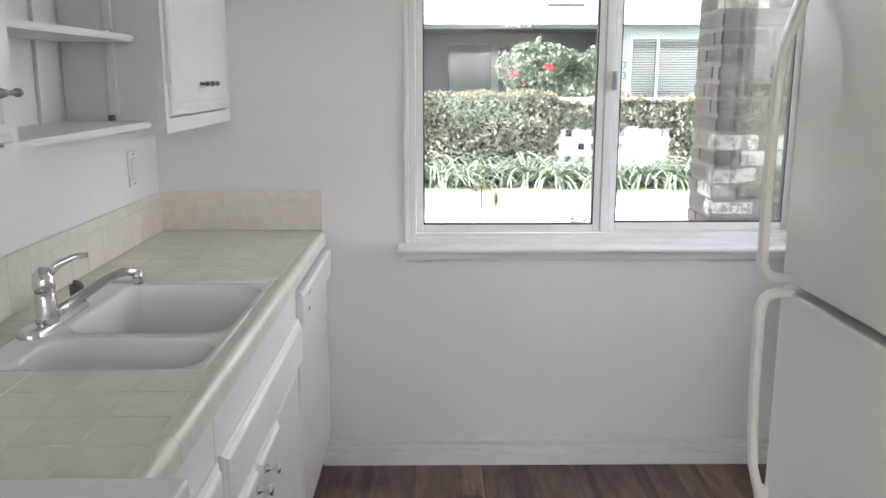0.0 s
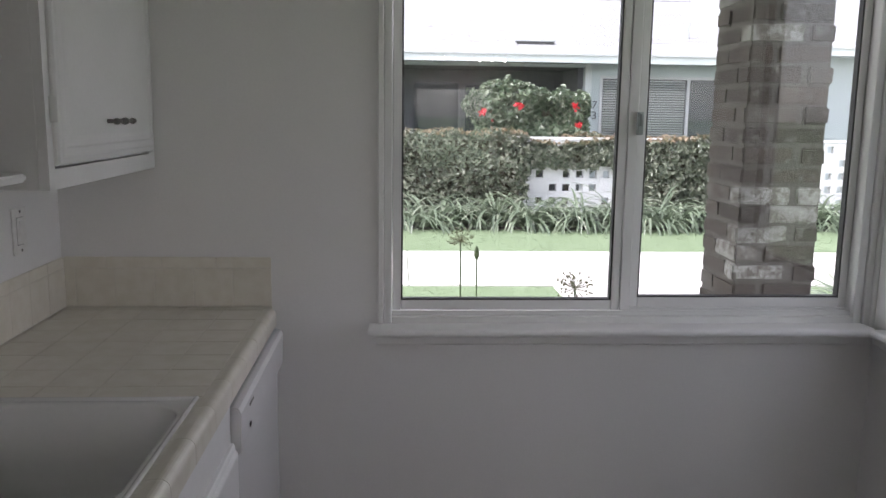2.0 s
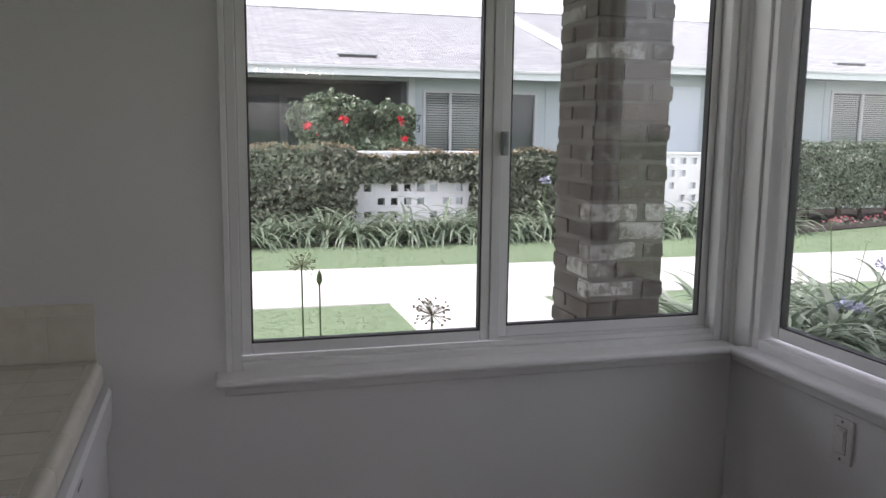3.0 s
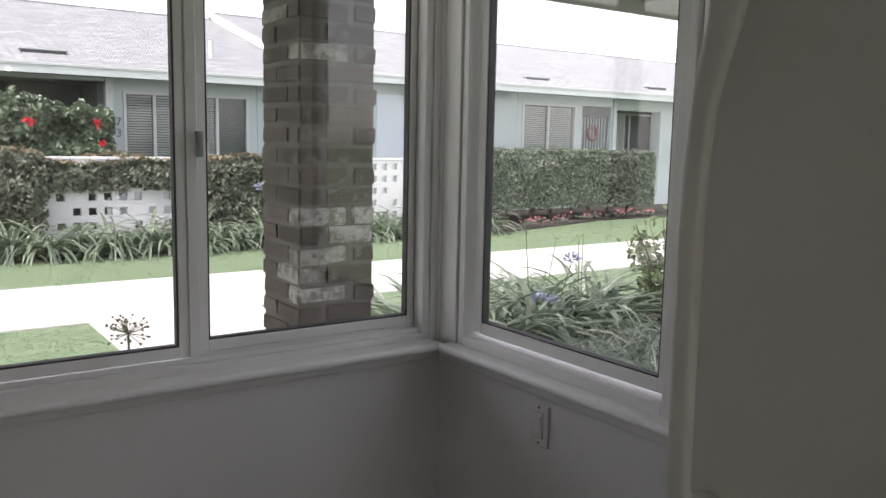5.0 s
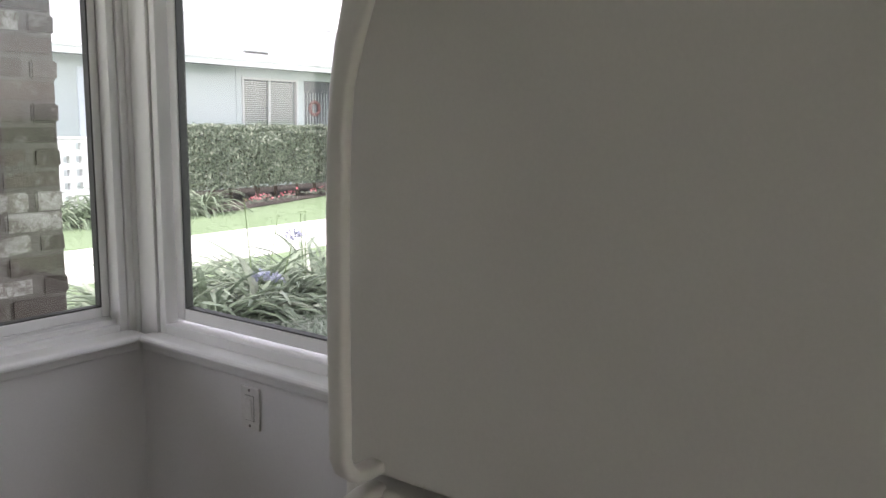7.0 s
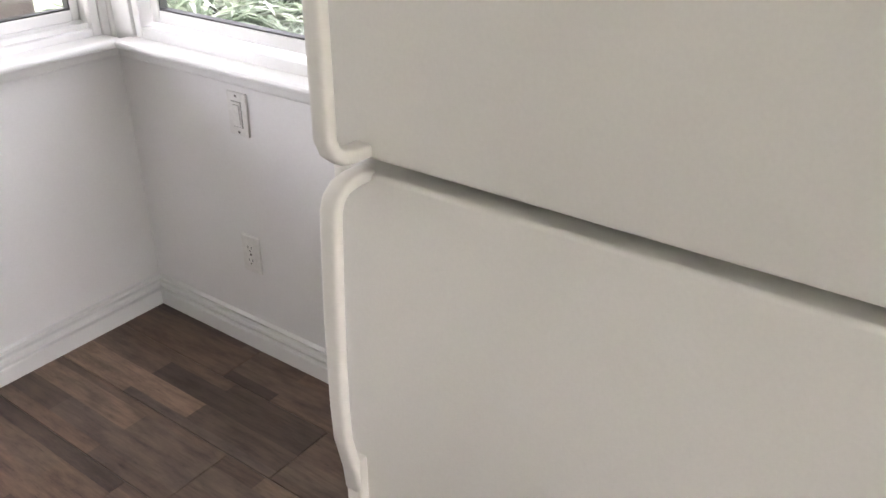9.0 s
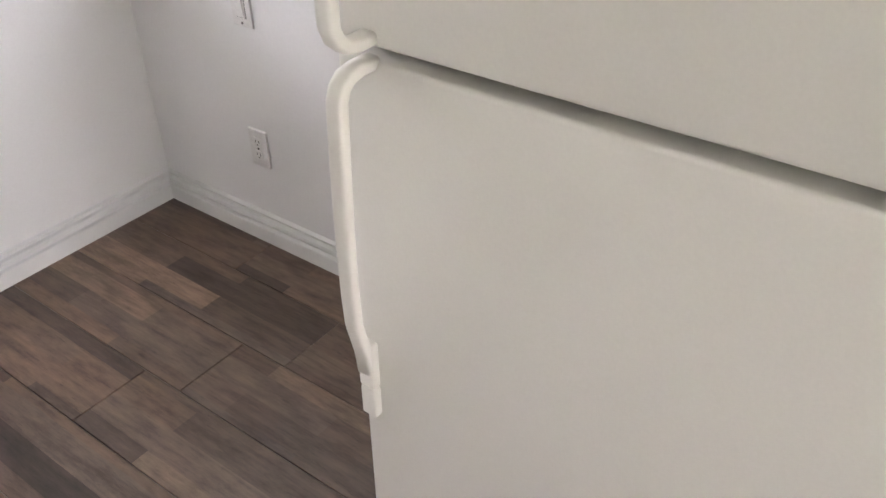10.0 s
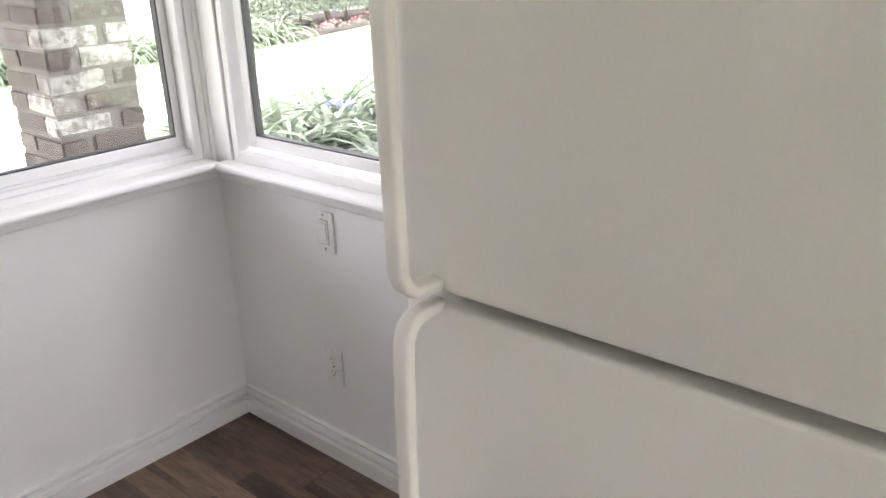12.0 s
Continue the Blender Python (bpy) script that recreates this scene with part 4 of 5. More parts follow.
# ---- outside: ground and paths ----
ZG = -0.15
structure("ground", boxes((-400, 400, -400, 400, ZG - 0.5, ZG - 0.004)), GROUND, "green lawn and soil")
structure("pavement_walkway", boxes(*[(-12 + 1.5 * k, -12 + 1.5 * k + 1.49, 7.66, 9.60, ZG - 0.1, ZG + 0.012) for k in range(24)], bevel=0.006), CONCRETE, "pale concrete walkway with scored joints")
structure("pavement_path", boxes(*[(1.37, 2.90, 2.6 + 1.262 * k, 2.6 + 1.262 * k + 1.255, ZG - 0.1, ZG + 0.012) for k in range(4)], bevel=0.006), CONCRETE, "pale concrete path to the walkway")


def bed_edge(x):
    """Where the lawn ends and the far bed begins."""
    return 11.5 if x < 8.9 else min(12.55, 11.5 + 0.28 * (x - 8.9))


def rough_sheet(name, x0, x1, y0, y1, z, mat, label, step=0.12, amp=0.02, edge=None):
    nx, ny = max(2, int((x1 - x0) / step)), max(2, int((y1 - y0) / step))
    vs = [(x0 + (x1 - x0) * i / nx, max(y0 + (y1 - y0) * j / ny, edge(x0 + (x1 - x0) * i / nx) if edge else -99), z + amp * noise.noise((i * step * 2.1, j * step * 2.1, 3.0)) * (0 < i < nx) * (0 < j < ny)) for j in range(ny + 1) for i in range(nx + 1)]
    fs = [(j * (nx + 1) + i, j * (nx + 1) + i + 1, (j + 1) * (nx + 1) + i + 1, (j + 1) * (nx + 1) + i) for j in range(ny) for i in range(nx)]
    ob = raw(name, vs, fs, mat)
    ORIGIN[ob] = Vector((0, 0, 0))
    return tagged(ob, label, "ground", "", "structure")


rough_sheet("ground_bed_far", -12, 22, 11.5, 15.2, ZG + 0.01, SOIL, "dark soil of the planted bed", edge=bed_edge)
rough_sheet("ground_bed_near", 2.92, 6.4, 2.6, 5.75, ZG + 0.02, SOIL, "dark soil of the planted bed")

# ---- plants ----
RNG = np.random.default_rng(7)


def leaf_cloud(centres, normals, size, spread=0.6, aspect=0.55):
    """Many single leaves, each a bent pair of quads, set at centres and roughly facing along normals."""
    vs, fs = [], []
    for c, nrm in zip(centres, normals):
        n = Vector(nrm) + Vector(RNG.normal(0, spread, 3))
        n.normalize()
        t = n.cross(Vector(RNG.normal(0, 1, 3))).normalized()
        u = n.cross(t)
        l = size * RNG.uniform(0.6, 1.35)
        w = l * aspect
        c = Vector(c)
        k = len(vs)
        vs += [c - t * l * 0.5, c + u * w * 0.5 + n * l * 0.12, c + t * l * 0.5 - n * l * 0.1, c - u * w * 0.5 + n * l * 0.12]
        fs += [(k, k + 1, k + 2), (k, k + 2, k + 3)]
    return vs, fs


def block_leaves(x0, x1, y0, y1, z0, z1, count, bulge=0.08, top_only=False, zcut=None, gaps=0.0):
    """Leaf places over the front, top and ends of a hedge, with an uneven outline."""
    cs, ns = [], []
    wf, wt, we = (x1 - x0) * (z1 - z0), (x1 - x0) * (y1 - y0) * 0.8, (y1 - y0) * (z1 - z0)
    tot = wf + wt + 2 * we
    while len(cs) < count:
        r = RNG.uniform(0, tot)
        x, y, z = RNG.uniform(x0, x1), RNG.uniform(y0, y1), RNG.uniform(z0, z1)
        if top_only or wf < r < wf + wt:
            z, n = z1, (0, -0.3, 1)
        elif r <= wf:
            y, n = y0, (0, -1, 0.35)
        elif r < wf + wt + we:
            x, n = x0, (-1, -0.2, 0.3)
        else:
            x, n = x1, (1, -0.2, 0.3)
        b = noise.noise((x * 1.7, y * 1.7, z * 2.3)) + 0.5 * noise.noise((x * 5, y * 5, z * 5))
        if gaps and noise.noise((x * 4.3 + 9, y * 3, z * 4.3)) > gaps:
            continue
        d = b * bulge + abs(RNG.normal(0, 0.025)) - 0.02
        # ease the long edges
        e = min(z1 - z, 0.12) if n[1] == -1 else min(y - y0, 0.12)
        d -= 0.09 * (1 - e / 0.12) if n[2] != 1 or n[1] != -0.3 else 0.02
        cs.append((x + n[0] * d, y + n[1] * d, z + n[2] * d * 0.9))
        ns.append(n)
    return cs, ns


def hedge(name, x0, x1, y0, y1, z0, z1, count, size, mat, label, top=None, bulge=0.08, stems=0, gaps=0.0, inset=0.0):
    th = thing(name, ((x0 + x1) / 2, (y0 + y1) / 2, ZG), label, "hedge")
    # solid dark block behind the leaves, for the shade within
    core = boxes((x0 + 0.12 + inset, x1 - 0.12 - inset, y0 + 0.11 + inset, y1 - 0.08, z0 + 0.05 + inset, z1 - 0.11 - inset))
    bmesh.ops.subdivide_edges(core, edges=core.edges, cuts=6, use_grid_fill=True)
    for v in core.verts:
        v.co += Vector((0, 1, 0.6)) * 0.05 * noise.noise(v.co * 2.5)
    part("inner_twigs", core, HEDGESHADE, th)
    cs, ns = block_leaves(x0, x1, y0, y1, z0, z1, count, bulge, gaps=gaps)
    vs, fs = leaf_cloud(cs, ns, size)
    raw("leaves", vs, fs, mat, th, "", "stuff")
    cs, ns = block_leaves(x0 + 0.06 + inset / 2, x1 - 0.06 - inset / 2, y0 + 0.06 + inset / 2, y1, z0 + 0.03, z1 - 0.06 - inset / 2, int(count * 0.45), bulge * 0.6)
    vs, fs = leaf_cloud(cs, ns, size, 0.9)
    raw("inner_leaves", vs, fs, mat, th, "", "stuff")
    if top:
        cs, ns = block_leaves(x0, x1, y0 - 0.03, y1, z0, z1 + 0.03, int(count * 0.16), bulge, True)
        vs, fs = leaf_cloud(cs, ns, size * 0.9, 0.8)
        raw("new_growth", vs, fs, top, th, "reddish new growth along the top", "stuff")
    for k in range(stems):
        x = x0 + (x1 - x0) * (k + 0.5) / stems + RNG.uniform(-0.1, 0.1)
        y = (y0 + y1) / 2 + RNG.uniform(-0.2, 0.1)
        bm = bmesh.new()
        for j in range(3):
            tube(bm, [(x, y, ZG), (x + RNG.uniform(-0.06, 0.06), y, ZG + 0.18), (x + RNG.uniform(-0.25, 0.25), y + RNG.uniform(-0.15, 0.15), z0 + 0.15)], [0.03, 0.022, 0.012], 6)
        part("stem", bm, BARK, th)
    return th


def strap_leaves(bm_list, base_c, count, length, width, droop, rise=(0.5, 1.35)):
    """Arching strap leaves out of one crown: rows of (vertices, faces) added to a list."""
    vs, fs = bm_list
    for _ in range(count):
        a = RNG.uniform(0, 2 * math.pi)
        l = length * RNG.uniform(0.55, 1.15)
        w = width * RNG.uniform(0.7, 1.2)
        d = Vector((math.cos(a), math.sin(a), 0))
        s = Vector((-d.y, d.x, 0))
        lift = RNG.uniform(*rise)
        c = Vector(base_c) + Vector((RNG.normal(0, 0.05), RNG.normal(0, 0.05), 0))
        dirv = (d * math.cos(lift) + Vector((0, 0, 1)) * math.sin(lift)).normalized()
        n = 6
        k0 = len(vs)
        p = c.copy()
        bend = droop * RNG.uniform(0.7, 1.5)
        for i in range(n + 1):
            t = i / n
            ww = w * (0.7 + 0.6 * t) * (1 - t ** 3) + 0.001
            fold = Vector((0, 0, -0.25 * ww))
            vs += [p + s * ww * 0.5, p + fold, p - s * ww * 0.5]
            if i < n:
                lift2 = lift - bend * (t + 1 / n) ** 1.4
                dirv = d * math.cos(lift2) + Vector((0, 0, 1)) * math.sin(lift2)
                p = p + dirv * (l / n)
        for i in range(n):
            k = k0 + 3 * i
            fs += [(k, k + 1, k + 4, k + 3), (k + 1, k + 2, k + 5, k + 4)]


def clump(name, x, y, z, count, length, width, droop, mat, label, group, category="plant", rise=(0.5, 1.35)):
    th = thing(name, (x, y, z), label, category, group)
    bl = ([], [])
    strap_leaves(bl, (x, y, z), count, length, width, droop, rise)
    raw("leaves", bl[0], bl[1], mat, th, "", "stuff")
    return th


def flower_head(parent, c, r, mat, n=26):
    """A round umbel of small trumpet petals on thin stalks."""
    vs, fs = [], []
    c = Vector(c)
    for _ in range(n):
        d = Vector(RNG.normal(0, 1, 3))
        d.z = abs(d.z) * 0.9 - 0.15
        d.normalize()
        e = c + d * r * RNG.uniform(0.7, 1.05)
        s = d.cross(Vector((0.3, 0.2, 1))).normalized()
        u = d.cross(s)
        k = len(vs)
        q = r * 0.16
        vs += [e - d * q * 2.2, e + s * q + d * q, e + u * q + d * q * 1.2, e - s * q + d * q, e - u * q + d * q * 1.2]
        fs += [(k, k + 1, k + 2), (k, k + 2, k + 3), (k, k + 3, k + 4), (k, k + 4, k + 1)]
    return raw("flower_head", vs, fs, mat, parent, "", "stuff")


def agapanthus(x, y, z, count=34, length=0.62, label="", blooms=(), group=""):
    th = clump("agapanthus", x, y, z, count, length, 0.042, 1.75, STRAP, label, group)
    for dx, dy, h, r in blooms:
        bm = bmesh.new()
        tube(bm, [(x, y, z), (x + dx * 0.6, y + dy * 0.6, z + h * 0.55), (x + dx, y + dy, z + h)], [0.008, 0.007, 0.005], 6)
        st = part("stalk", bm, STALK, th)
        flower_head(st, (x + dx, y + dy, z + h + r * 0.4), r, BLUEPETAL)
    return th


# strip of strap-leaved plants before the block wall
for k in range(51):
    x = -4.6 + 0.27 * k + RNG.uniform(-0.1, 0.1)
    agapanthus(x, 11.85 + RNG.uniform(-0.15, 0.2), ZG + 0.01, 60, RNG.uniform(0.8, 1.05), "green strap-leaved plant in the bed by the block wall",
               ((0.06, -0.05, 0.80, 0.09),) if k == 34 else (), "strap-leaved plants along the far bed")

# planted bed outside the east window
bed = [(3.35, 4.75, 0.80), (3.60, 4.98, 0.86), (3.84, 4.72, 0.80), (3.58, 4.72, 0.70), (3.24, 4.66, 0.66), (4.05, 5.0, 0.86), (4.25, 4.86, 0.78), (3.42, 5.25, 0.84), (3.95, 5.3, 0.84), (4.55, 5.0, 0.80), (4.85, 4.95, 0.76), (4.4, 5.4, 0.8), (3.08, 4.95, 0.8), (3.15, 5.35, 0.8), (4.95, 5.4, 0.8), (4.6, 4.8, 0.7)]
BLOOMS = {3: ((0.10, -0.18, 0.50, 0.062), (0.30, -0.12, 0.46, 0.05)), 2: ((0.12, -0.2, 0.76, 0.062),), 5: ((-0.2, -0.1, 1.02, 0.022), (0.3, 0.1, 0.84, 0.02)), 7: ((-0.05, 0.0, 0.86, 0.022),), 9: ((0.0, 0.05, 0.86, 0.02), (0.08, 0.08, 0.85, 0.02)), 12: ((-0.05, 0.0, 0.98, 0.016), (0.1, -0.05, 0.92, 0.016))}
for k, (x, y, l) in enumerate(bed):
    th = clump("agapanthus", x, y, ZG + 0.02, 72, l * 1.06, 0.062, 1.5, STRAPLIT, "broad green strap-leaved plant outside the east window", "strap-leaved plants in the near bed", rise=(0.95, 1.52))
    for dx, dy, h, r in BLOOMS.get(k, ()):
        bm = bmesh.new()
        tube(bm, [(x, y, ZG), (x + dx * 0.6, y + dy * 0.6, ZG + h * 0.55), (x + dx, y + dy, ZG + h)], [0.0055, 0.0045, 0.0035], 6)
        st = part("stalk", bm, STALK, th)
        flower_head(st, (x + dx, y + dy, ZG + h + r * 0.4), r, BLUEPETAL if r > 0.03 else STALK, 34 if r > 0.03 else 10)
for x, y in [(3.2, 4.12), (3.45, 4.2), (3.7, 4.28), (3.35, 3.85), (3.6, 3.95), (3.9, 4.2), (4.15, 4.35), (3.5, 3.6), (3.8, 3.72), (4.05, 3.95), (4.3, 4.1), (3.7, 3.4), (4.0, 3.5), (4.3, 3.8), (3.12, 3.8), (4.5, 4.3), (3.3, 3.55), (4.55, 4.0)]:
    clump("border_grass", x, y, ZG + 0.02, 340, 0.62, 0.013, 1.8, FINELEAF, "pale arching border grass in front of the strap leaves", "border grass")

# shrub at the end of the near bed
sh = thing("shrub", (5.35, 4.75, ZG), "leafy green shrub with open twigs", "shrub")
bm = bmesh.new()
cs = []
for _ in range(44):
    a, l = RNG.uniform(0, 2 * math.pi), RNG.uniform(0.45, 1.0)
    e = Vector((5.35 + math.cos(a) * 0.42 * l, 4.75 + math.sin(a) * 0.42 * l, ZG + l))
    tube(bm, [(5.35, 4.75, ZG), (5.35 + math.cos(a) * 0.16, 4.75 + math.sin(a) * 0.16, ZG + l * 0.55), e], [0.012, 0.008, 0.003], 5)
    for t in np.linspace(0.2, 1, 30):
        cs.append(tuple(Vector((5.35, 4.75, ZG + 0.1)).lerp(e, t) + Vector(RNG.normal(0, 0.05, 3))))
part("twigs", bm, BARK, sh)
vs, fs = leaf_cloud(cs, [(0, -0.4, 1)] * len(cs), 0.085, 0.9)
raw("leaves", vs, fs, SHRUBLEAF, sh, "", "stuff")

# hedges of the far bed
hedge("hedge", -5.0, 1.85, 12.30, 12.95, 0.0, 1.19, 9500, 0.082, IVYLEAF, "overgrown dark green hedge in front of the block wall", NEWLEAF, 0.14)
hedge("ivy_hedge", 1.65, 3.8, 12.46, 12.95, 0.66, 1.12, 3300, 0.09, IVYLEAF, "dark green vine hanging over the top of the block wall", NEWLEAF, 0.12, gaps=0.35)
hedge("hedge", 3.72, 5.4, 12.32, 12.95, -0.08, 1.10, 3900, 0.09, IVYLEAF, "dark green hedge with reddish tips beside the block wall", NEWLEAF, 0.12)
hedge("clipped_hedge", 9.2, 14.5, 12.75, 13.9, 0.12, 1.30, 21000, 0.07, HEDGELEAF, "clipped green hedge on bare lower stems", None, 0.05, stems=9)
hib = hedge("hibiscus", 1.25, 3.0, 13.5, 14.2, 0.5, 1.84, 5200, 0.11, HIBLEAF, "large hibiscus bush with red flowers before the porch", None, 0.3, gaps=0.4, stems=4, inset=0.14)
for x, z in ((1.25, 1.50), (1.84, 1.62), (2.76, 1.60), (1.42, 1.45), (2.82, 1.30)):
    vs, fs = leaf_cloud([(x + RNG.normal(0, 0.03), 13.36 + RNG.normal(0, 0.02), z + RNG.normal(0, 0.03)) for _ in range(12)], [(0, -1, 0.2)] * 12, 0.075, 0.5, 0.8)
    raw("red_flower", vs, fs, REDPETAL, hib, "red hibiscus flower")
for x in (10.1, 10.4, 11.3, 12.2, 12.6, 13.3, 13.7, 14.2):
    y = bed_edge(x) + 0.16
    th = thing("bedding_flowers", (x, y, ZG), "low red bedding flowers under the hedge", "flowers", "bedding flowers")
    cs = [(x + RNG.normal(0, 0.12), y + RNG.normal(0, 0.06), ZG + 0.06 + abs(RNG.normal(0, 0.05))) for _ in range(60)]
    vs, fs = leaf_cloud(cs, [(0, -0.5, 1)] * 60, 0.05, 0.7)
    raw("leaves", vs, fs, HEDGELEAF, th, "", "stuff")
    vs, fs = leaf_cloud([(a, b - 0.03, c + 0.05) for a, b, c in cs[:14]], [(0, -0.7, 1)] * 14, 0.05, 0.5, 0.9)
    raw("blooms", vs, fs, PINKPETAL, th, "", "stuff")

# dry flower globes outside the north window
for x, y, h, r, dry in ((0.20, 4.2, 0.965, 0.07, True), (0.285, 4.2, 0.88, 0.016, False), (0.557, 3.1, 0.955, 0.072, True)):
    th = thing("allium_flower", (x, y, ZG), "dry round flower head on a thin stalk" if dry else "closed flower bud on a thin stalk", "flower")
    bm = bmesh.new()
    tube(bm, [(x - 0.02, y, ZG), (x + 0.006, y, ZG + h * 0.5), (x, y, ZG + h)], [0.006, 0.005, 0.004], 6)
    st = part("stalk", bm, STALK, th)
    if dry:
        bm = bmesh.new()
        for _ in range(60):
            d = Vector(RNG.normal(0, 1, 3))
            d.z = abs(d.z) - 0.3
            d.normalize()
            e = Vector((x, y, ZG + h)) + d * r * RNG.uniform(0.75, 1.1)
            cyl(bm, (x, y, ZG + h), e, 0.0009, n=3, caps=False)
            ball(bm, e, 0.0045, 1)
        part("seed_head", bm, DRYSTEM, th)
    else:
        bm = bmesh.new()
        tube(bm, [(x, y, ZG + h - 0.01), (x, y, ZG + h + 0.012), (x, y, ZG + h + 0.04), (x, y, ZG + h + 0.065)], [0.004, 0.015, 0.012, 0.002], 8)
        part("bud", bm, STALK, st)


# lawn blades
def lawn(name, x0, x1, y0, y1, count, label):
    p = RNG.uniform(0, 1, (count, 2))
    vs, fs = [], []
    for a, b in p:
        x, y = x0 + (x1 - x0) * a, y0 + (y1 - y0) * b
        if y > bed_edge(x) + 0.04:
            continue
        h, w = RNG.uniform(0.003, 0.007), 0.006
        t = RNG.uniform(0, math.pi)
        k = len(vs)
        c, s_ = math.cos(t) * w, math.sin(t) * w
        lean = RNG.normal(0, 0.03, 2)
        vs += [(x - c, y - s_, ZG - 0.004), (x + c, y + s_, ZG - 0.004), (x + lean[0], y + lean[1], ZG + h)]
        fs.append((k, k + 1, k + 2))
    ob = raw(name, vs, fs, GRASSBLADE)
    return tagged(ob, label, "grass", "", "stuff")


lawn("lawn_grass", -5, 15, 9.62, 12.6, 48000, "short mown green grass beyond the walkway")
lawn("lawn_grass", -3.5, 1.36, 4.6, 7.65, 14000, "short mown green grass before the window")
lawn("lawn_grass", 2.92, 8.5, 5.7, 7.65, 9000, "short mown green grass by the planted bed")

# ---- block screen wall ----
bw = thing("block_wall", (3.5, 12.62, ZG), "white painted concrete screen-block garden wall", "wall")
P = 0.208
bm = boxes((-P / 2, P / 2, -0.05, 0.05, -P / 2, -0.055), (-P / 2, P / 2, -0.05, 0.05, 0.055, P / 2), (-P / 2, -0.055, -0.05, 0.05, -0.055, 0.055), (0.055, P / 2, -0.05, 0.05, -0.055, 0.055), bevel=0.003, seg=1)
SB = bpy.data.meshes.new("screen_block")
bm.to_mesh(SB)
bm.free()
SB.materials.append(BLOCK)
SOLID = bpy.data.meshes.new("solid_block")
bm = boxes((-P / 2, P / 2, -0.05, 0.05, -P / 2, P / 2), bevel=0.003, seg=1)
bm.to_mesh(SOLID)
bm.free()
SOLID.materials.append(BLOCK)
for i in range(31):
    x = 1.65 + i * P
    for j in range(6):
        z = -0.052 + j * P
        if x > 5.3 and x < 6.5:
            continue
        solid = (i * 7 + j * 3) % 5 == 0
        link("block", SOLID if solid else SB, bw, "", Matrix.Translation((x - 3.5, 0, z - ZG)))
part("cap", boxes((1.54, 8.05, 12.56, 12.68, 1.094, 1.135), bevel=0.006), BLOCK, bw)

# ---- brick pillar by the path ----
PX0, PX1, PY0, PY1 = 1.188, 1.494, 3.112, 3.440
pillar = thing("brick_pillar", ((PX0 + PX1) / 2, (PY0 + PY1) / 2, ZG), "weathered brick pillar with grey mortar and some whitewashed bricks", "pillar")
part("mortar_core", boxes((PX0 - 0.001, PX1 + 0.001, PY0 - 0.001, PY1 + 0.001, ZG, 2.47)), MORTAR, pillar)


def brick_mesh(l, w, h, seed):
    bm = boxes((-l / 2, l / 2, -w / 2, w / 2, -h / 2, h / 2))
    bmesh.ops.bevel(bm, geom=bm.edges, offset=0.007, segments=2, affect="EDGES")
    for v in bm.verts:
        v.co += Vector(noise.noise_vector(v.co * 30 + Vector((seed * 3.1, 0, 0)))) * 0.006
    me = bpy.data.meshes.new("brick")
    bm.to_mesh(me)
    bm.free()
    me.materials.append(BRICK)
    return me


CH = 0.0755
W = 0.092
BM = {(l, k): brick_mesh(l + 0.005, W + 0.003, 0.067, k + l) for l in (0.196, 0.238, 0.134) for k in range(3)}
BMW = {}
for key, me in BM.items():
    BMW[key] = me.copy()
    BMW[key].materials.clear()
    BMW[key].materials.append(BRICKWHITE)
rr = random.Random(5)
WHITE = {(17, 0), (17, 1), (16, 1), (15, 0), (14, 0), (13, 0), (25, 0)}
for c in range(34):
    z = ZG + CH * (c + 0.5)
    # odd courses: the long brick faces the path and the next one turns the corner; even courses the other way
    xa, xb, ya, yb = PX0 - 0.006, PX1 + 0.006, PY0 - 0.006, PY1 + 0.006
    w2 = rr.random() < 0.14
    if c % 2 == 1:
        rows = [(xa + 0.098, ya + W / 2, 0.196, 0, (c, 0) in WHITE), (xb - W / 2, ya + 0.098, 0.196, 90, (c, 1) in WHITE),
                (xa + W / 2, yb - 0.119, 0.238, 90, w2), (xb - 0.098, yb - W / 2, 0.196, 0, False), (xb - W / 2, yb - 0.067, 0.134, 90, False)]
    else:
        rows = [(xa + W / 2, ya + 0.098, 0.196, 90, (c, 0) in WHITE or w2), (xb - 0.108, ya + W / 2, 0.196, 0, (c, 1) in WHITE),
                (xa + W / 2, yb - 0.067, 0.134, 90, False), (xb - 0.108, yb - W / 2, 0.196, 0, False), (xb - W / 2, yb - 0.21, 0.196, 90, False)]
    for x, y, l, a, white in rows:
        me = (BMW if white else BM)[(l, rr.randrange(3))]
        m = pose(x + rr.uniform(-0.003, 0.003) - (PX0 + PX1) / 2, y + rr.uniform(-0.003, 0.003) - (PY0 + PY1) / 2, z - ZG + rr.uniform(-0.002, 0.002), rr.uniform(-0.7, 0.7), rr.uniform(-1, 1), a + rr.uniform(-0.8, 0.8))
        link("brick", me, pillar, "", m)

# ---- own eave above the window ----
structure("roof_own", boxes((-6, 9, 2.48, 4.02, 2.50, 2.53)), OWNEAVE, "painted board soffit of the overhanging roof")
structure("trim_fascia_own", boxes((-6, 9, 4.0, 4.04, 2.288, 2.56)), OWNEAVE, "painted eave board")
structure("beam_own", boxes((-6, 9, 3.28, 3.43, 2.42, 2.50)), OWNEAVE, "painted beam over the brick pillar")
structure("beam_rafters", boxes(*[(x, x + 0.05, 2.49, 3.99, 2.36, 2.498) for x in np.arange(-5.8, 8.9, 0.61)]), OWNEAVE, "painted rafters under the roof overhang")

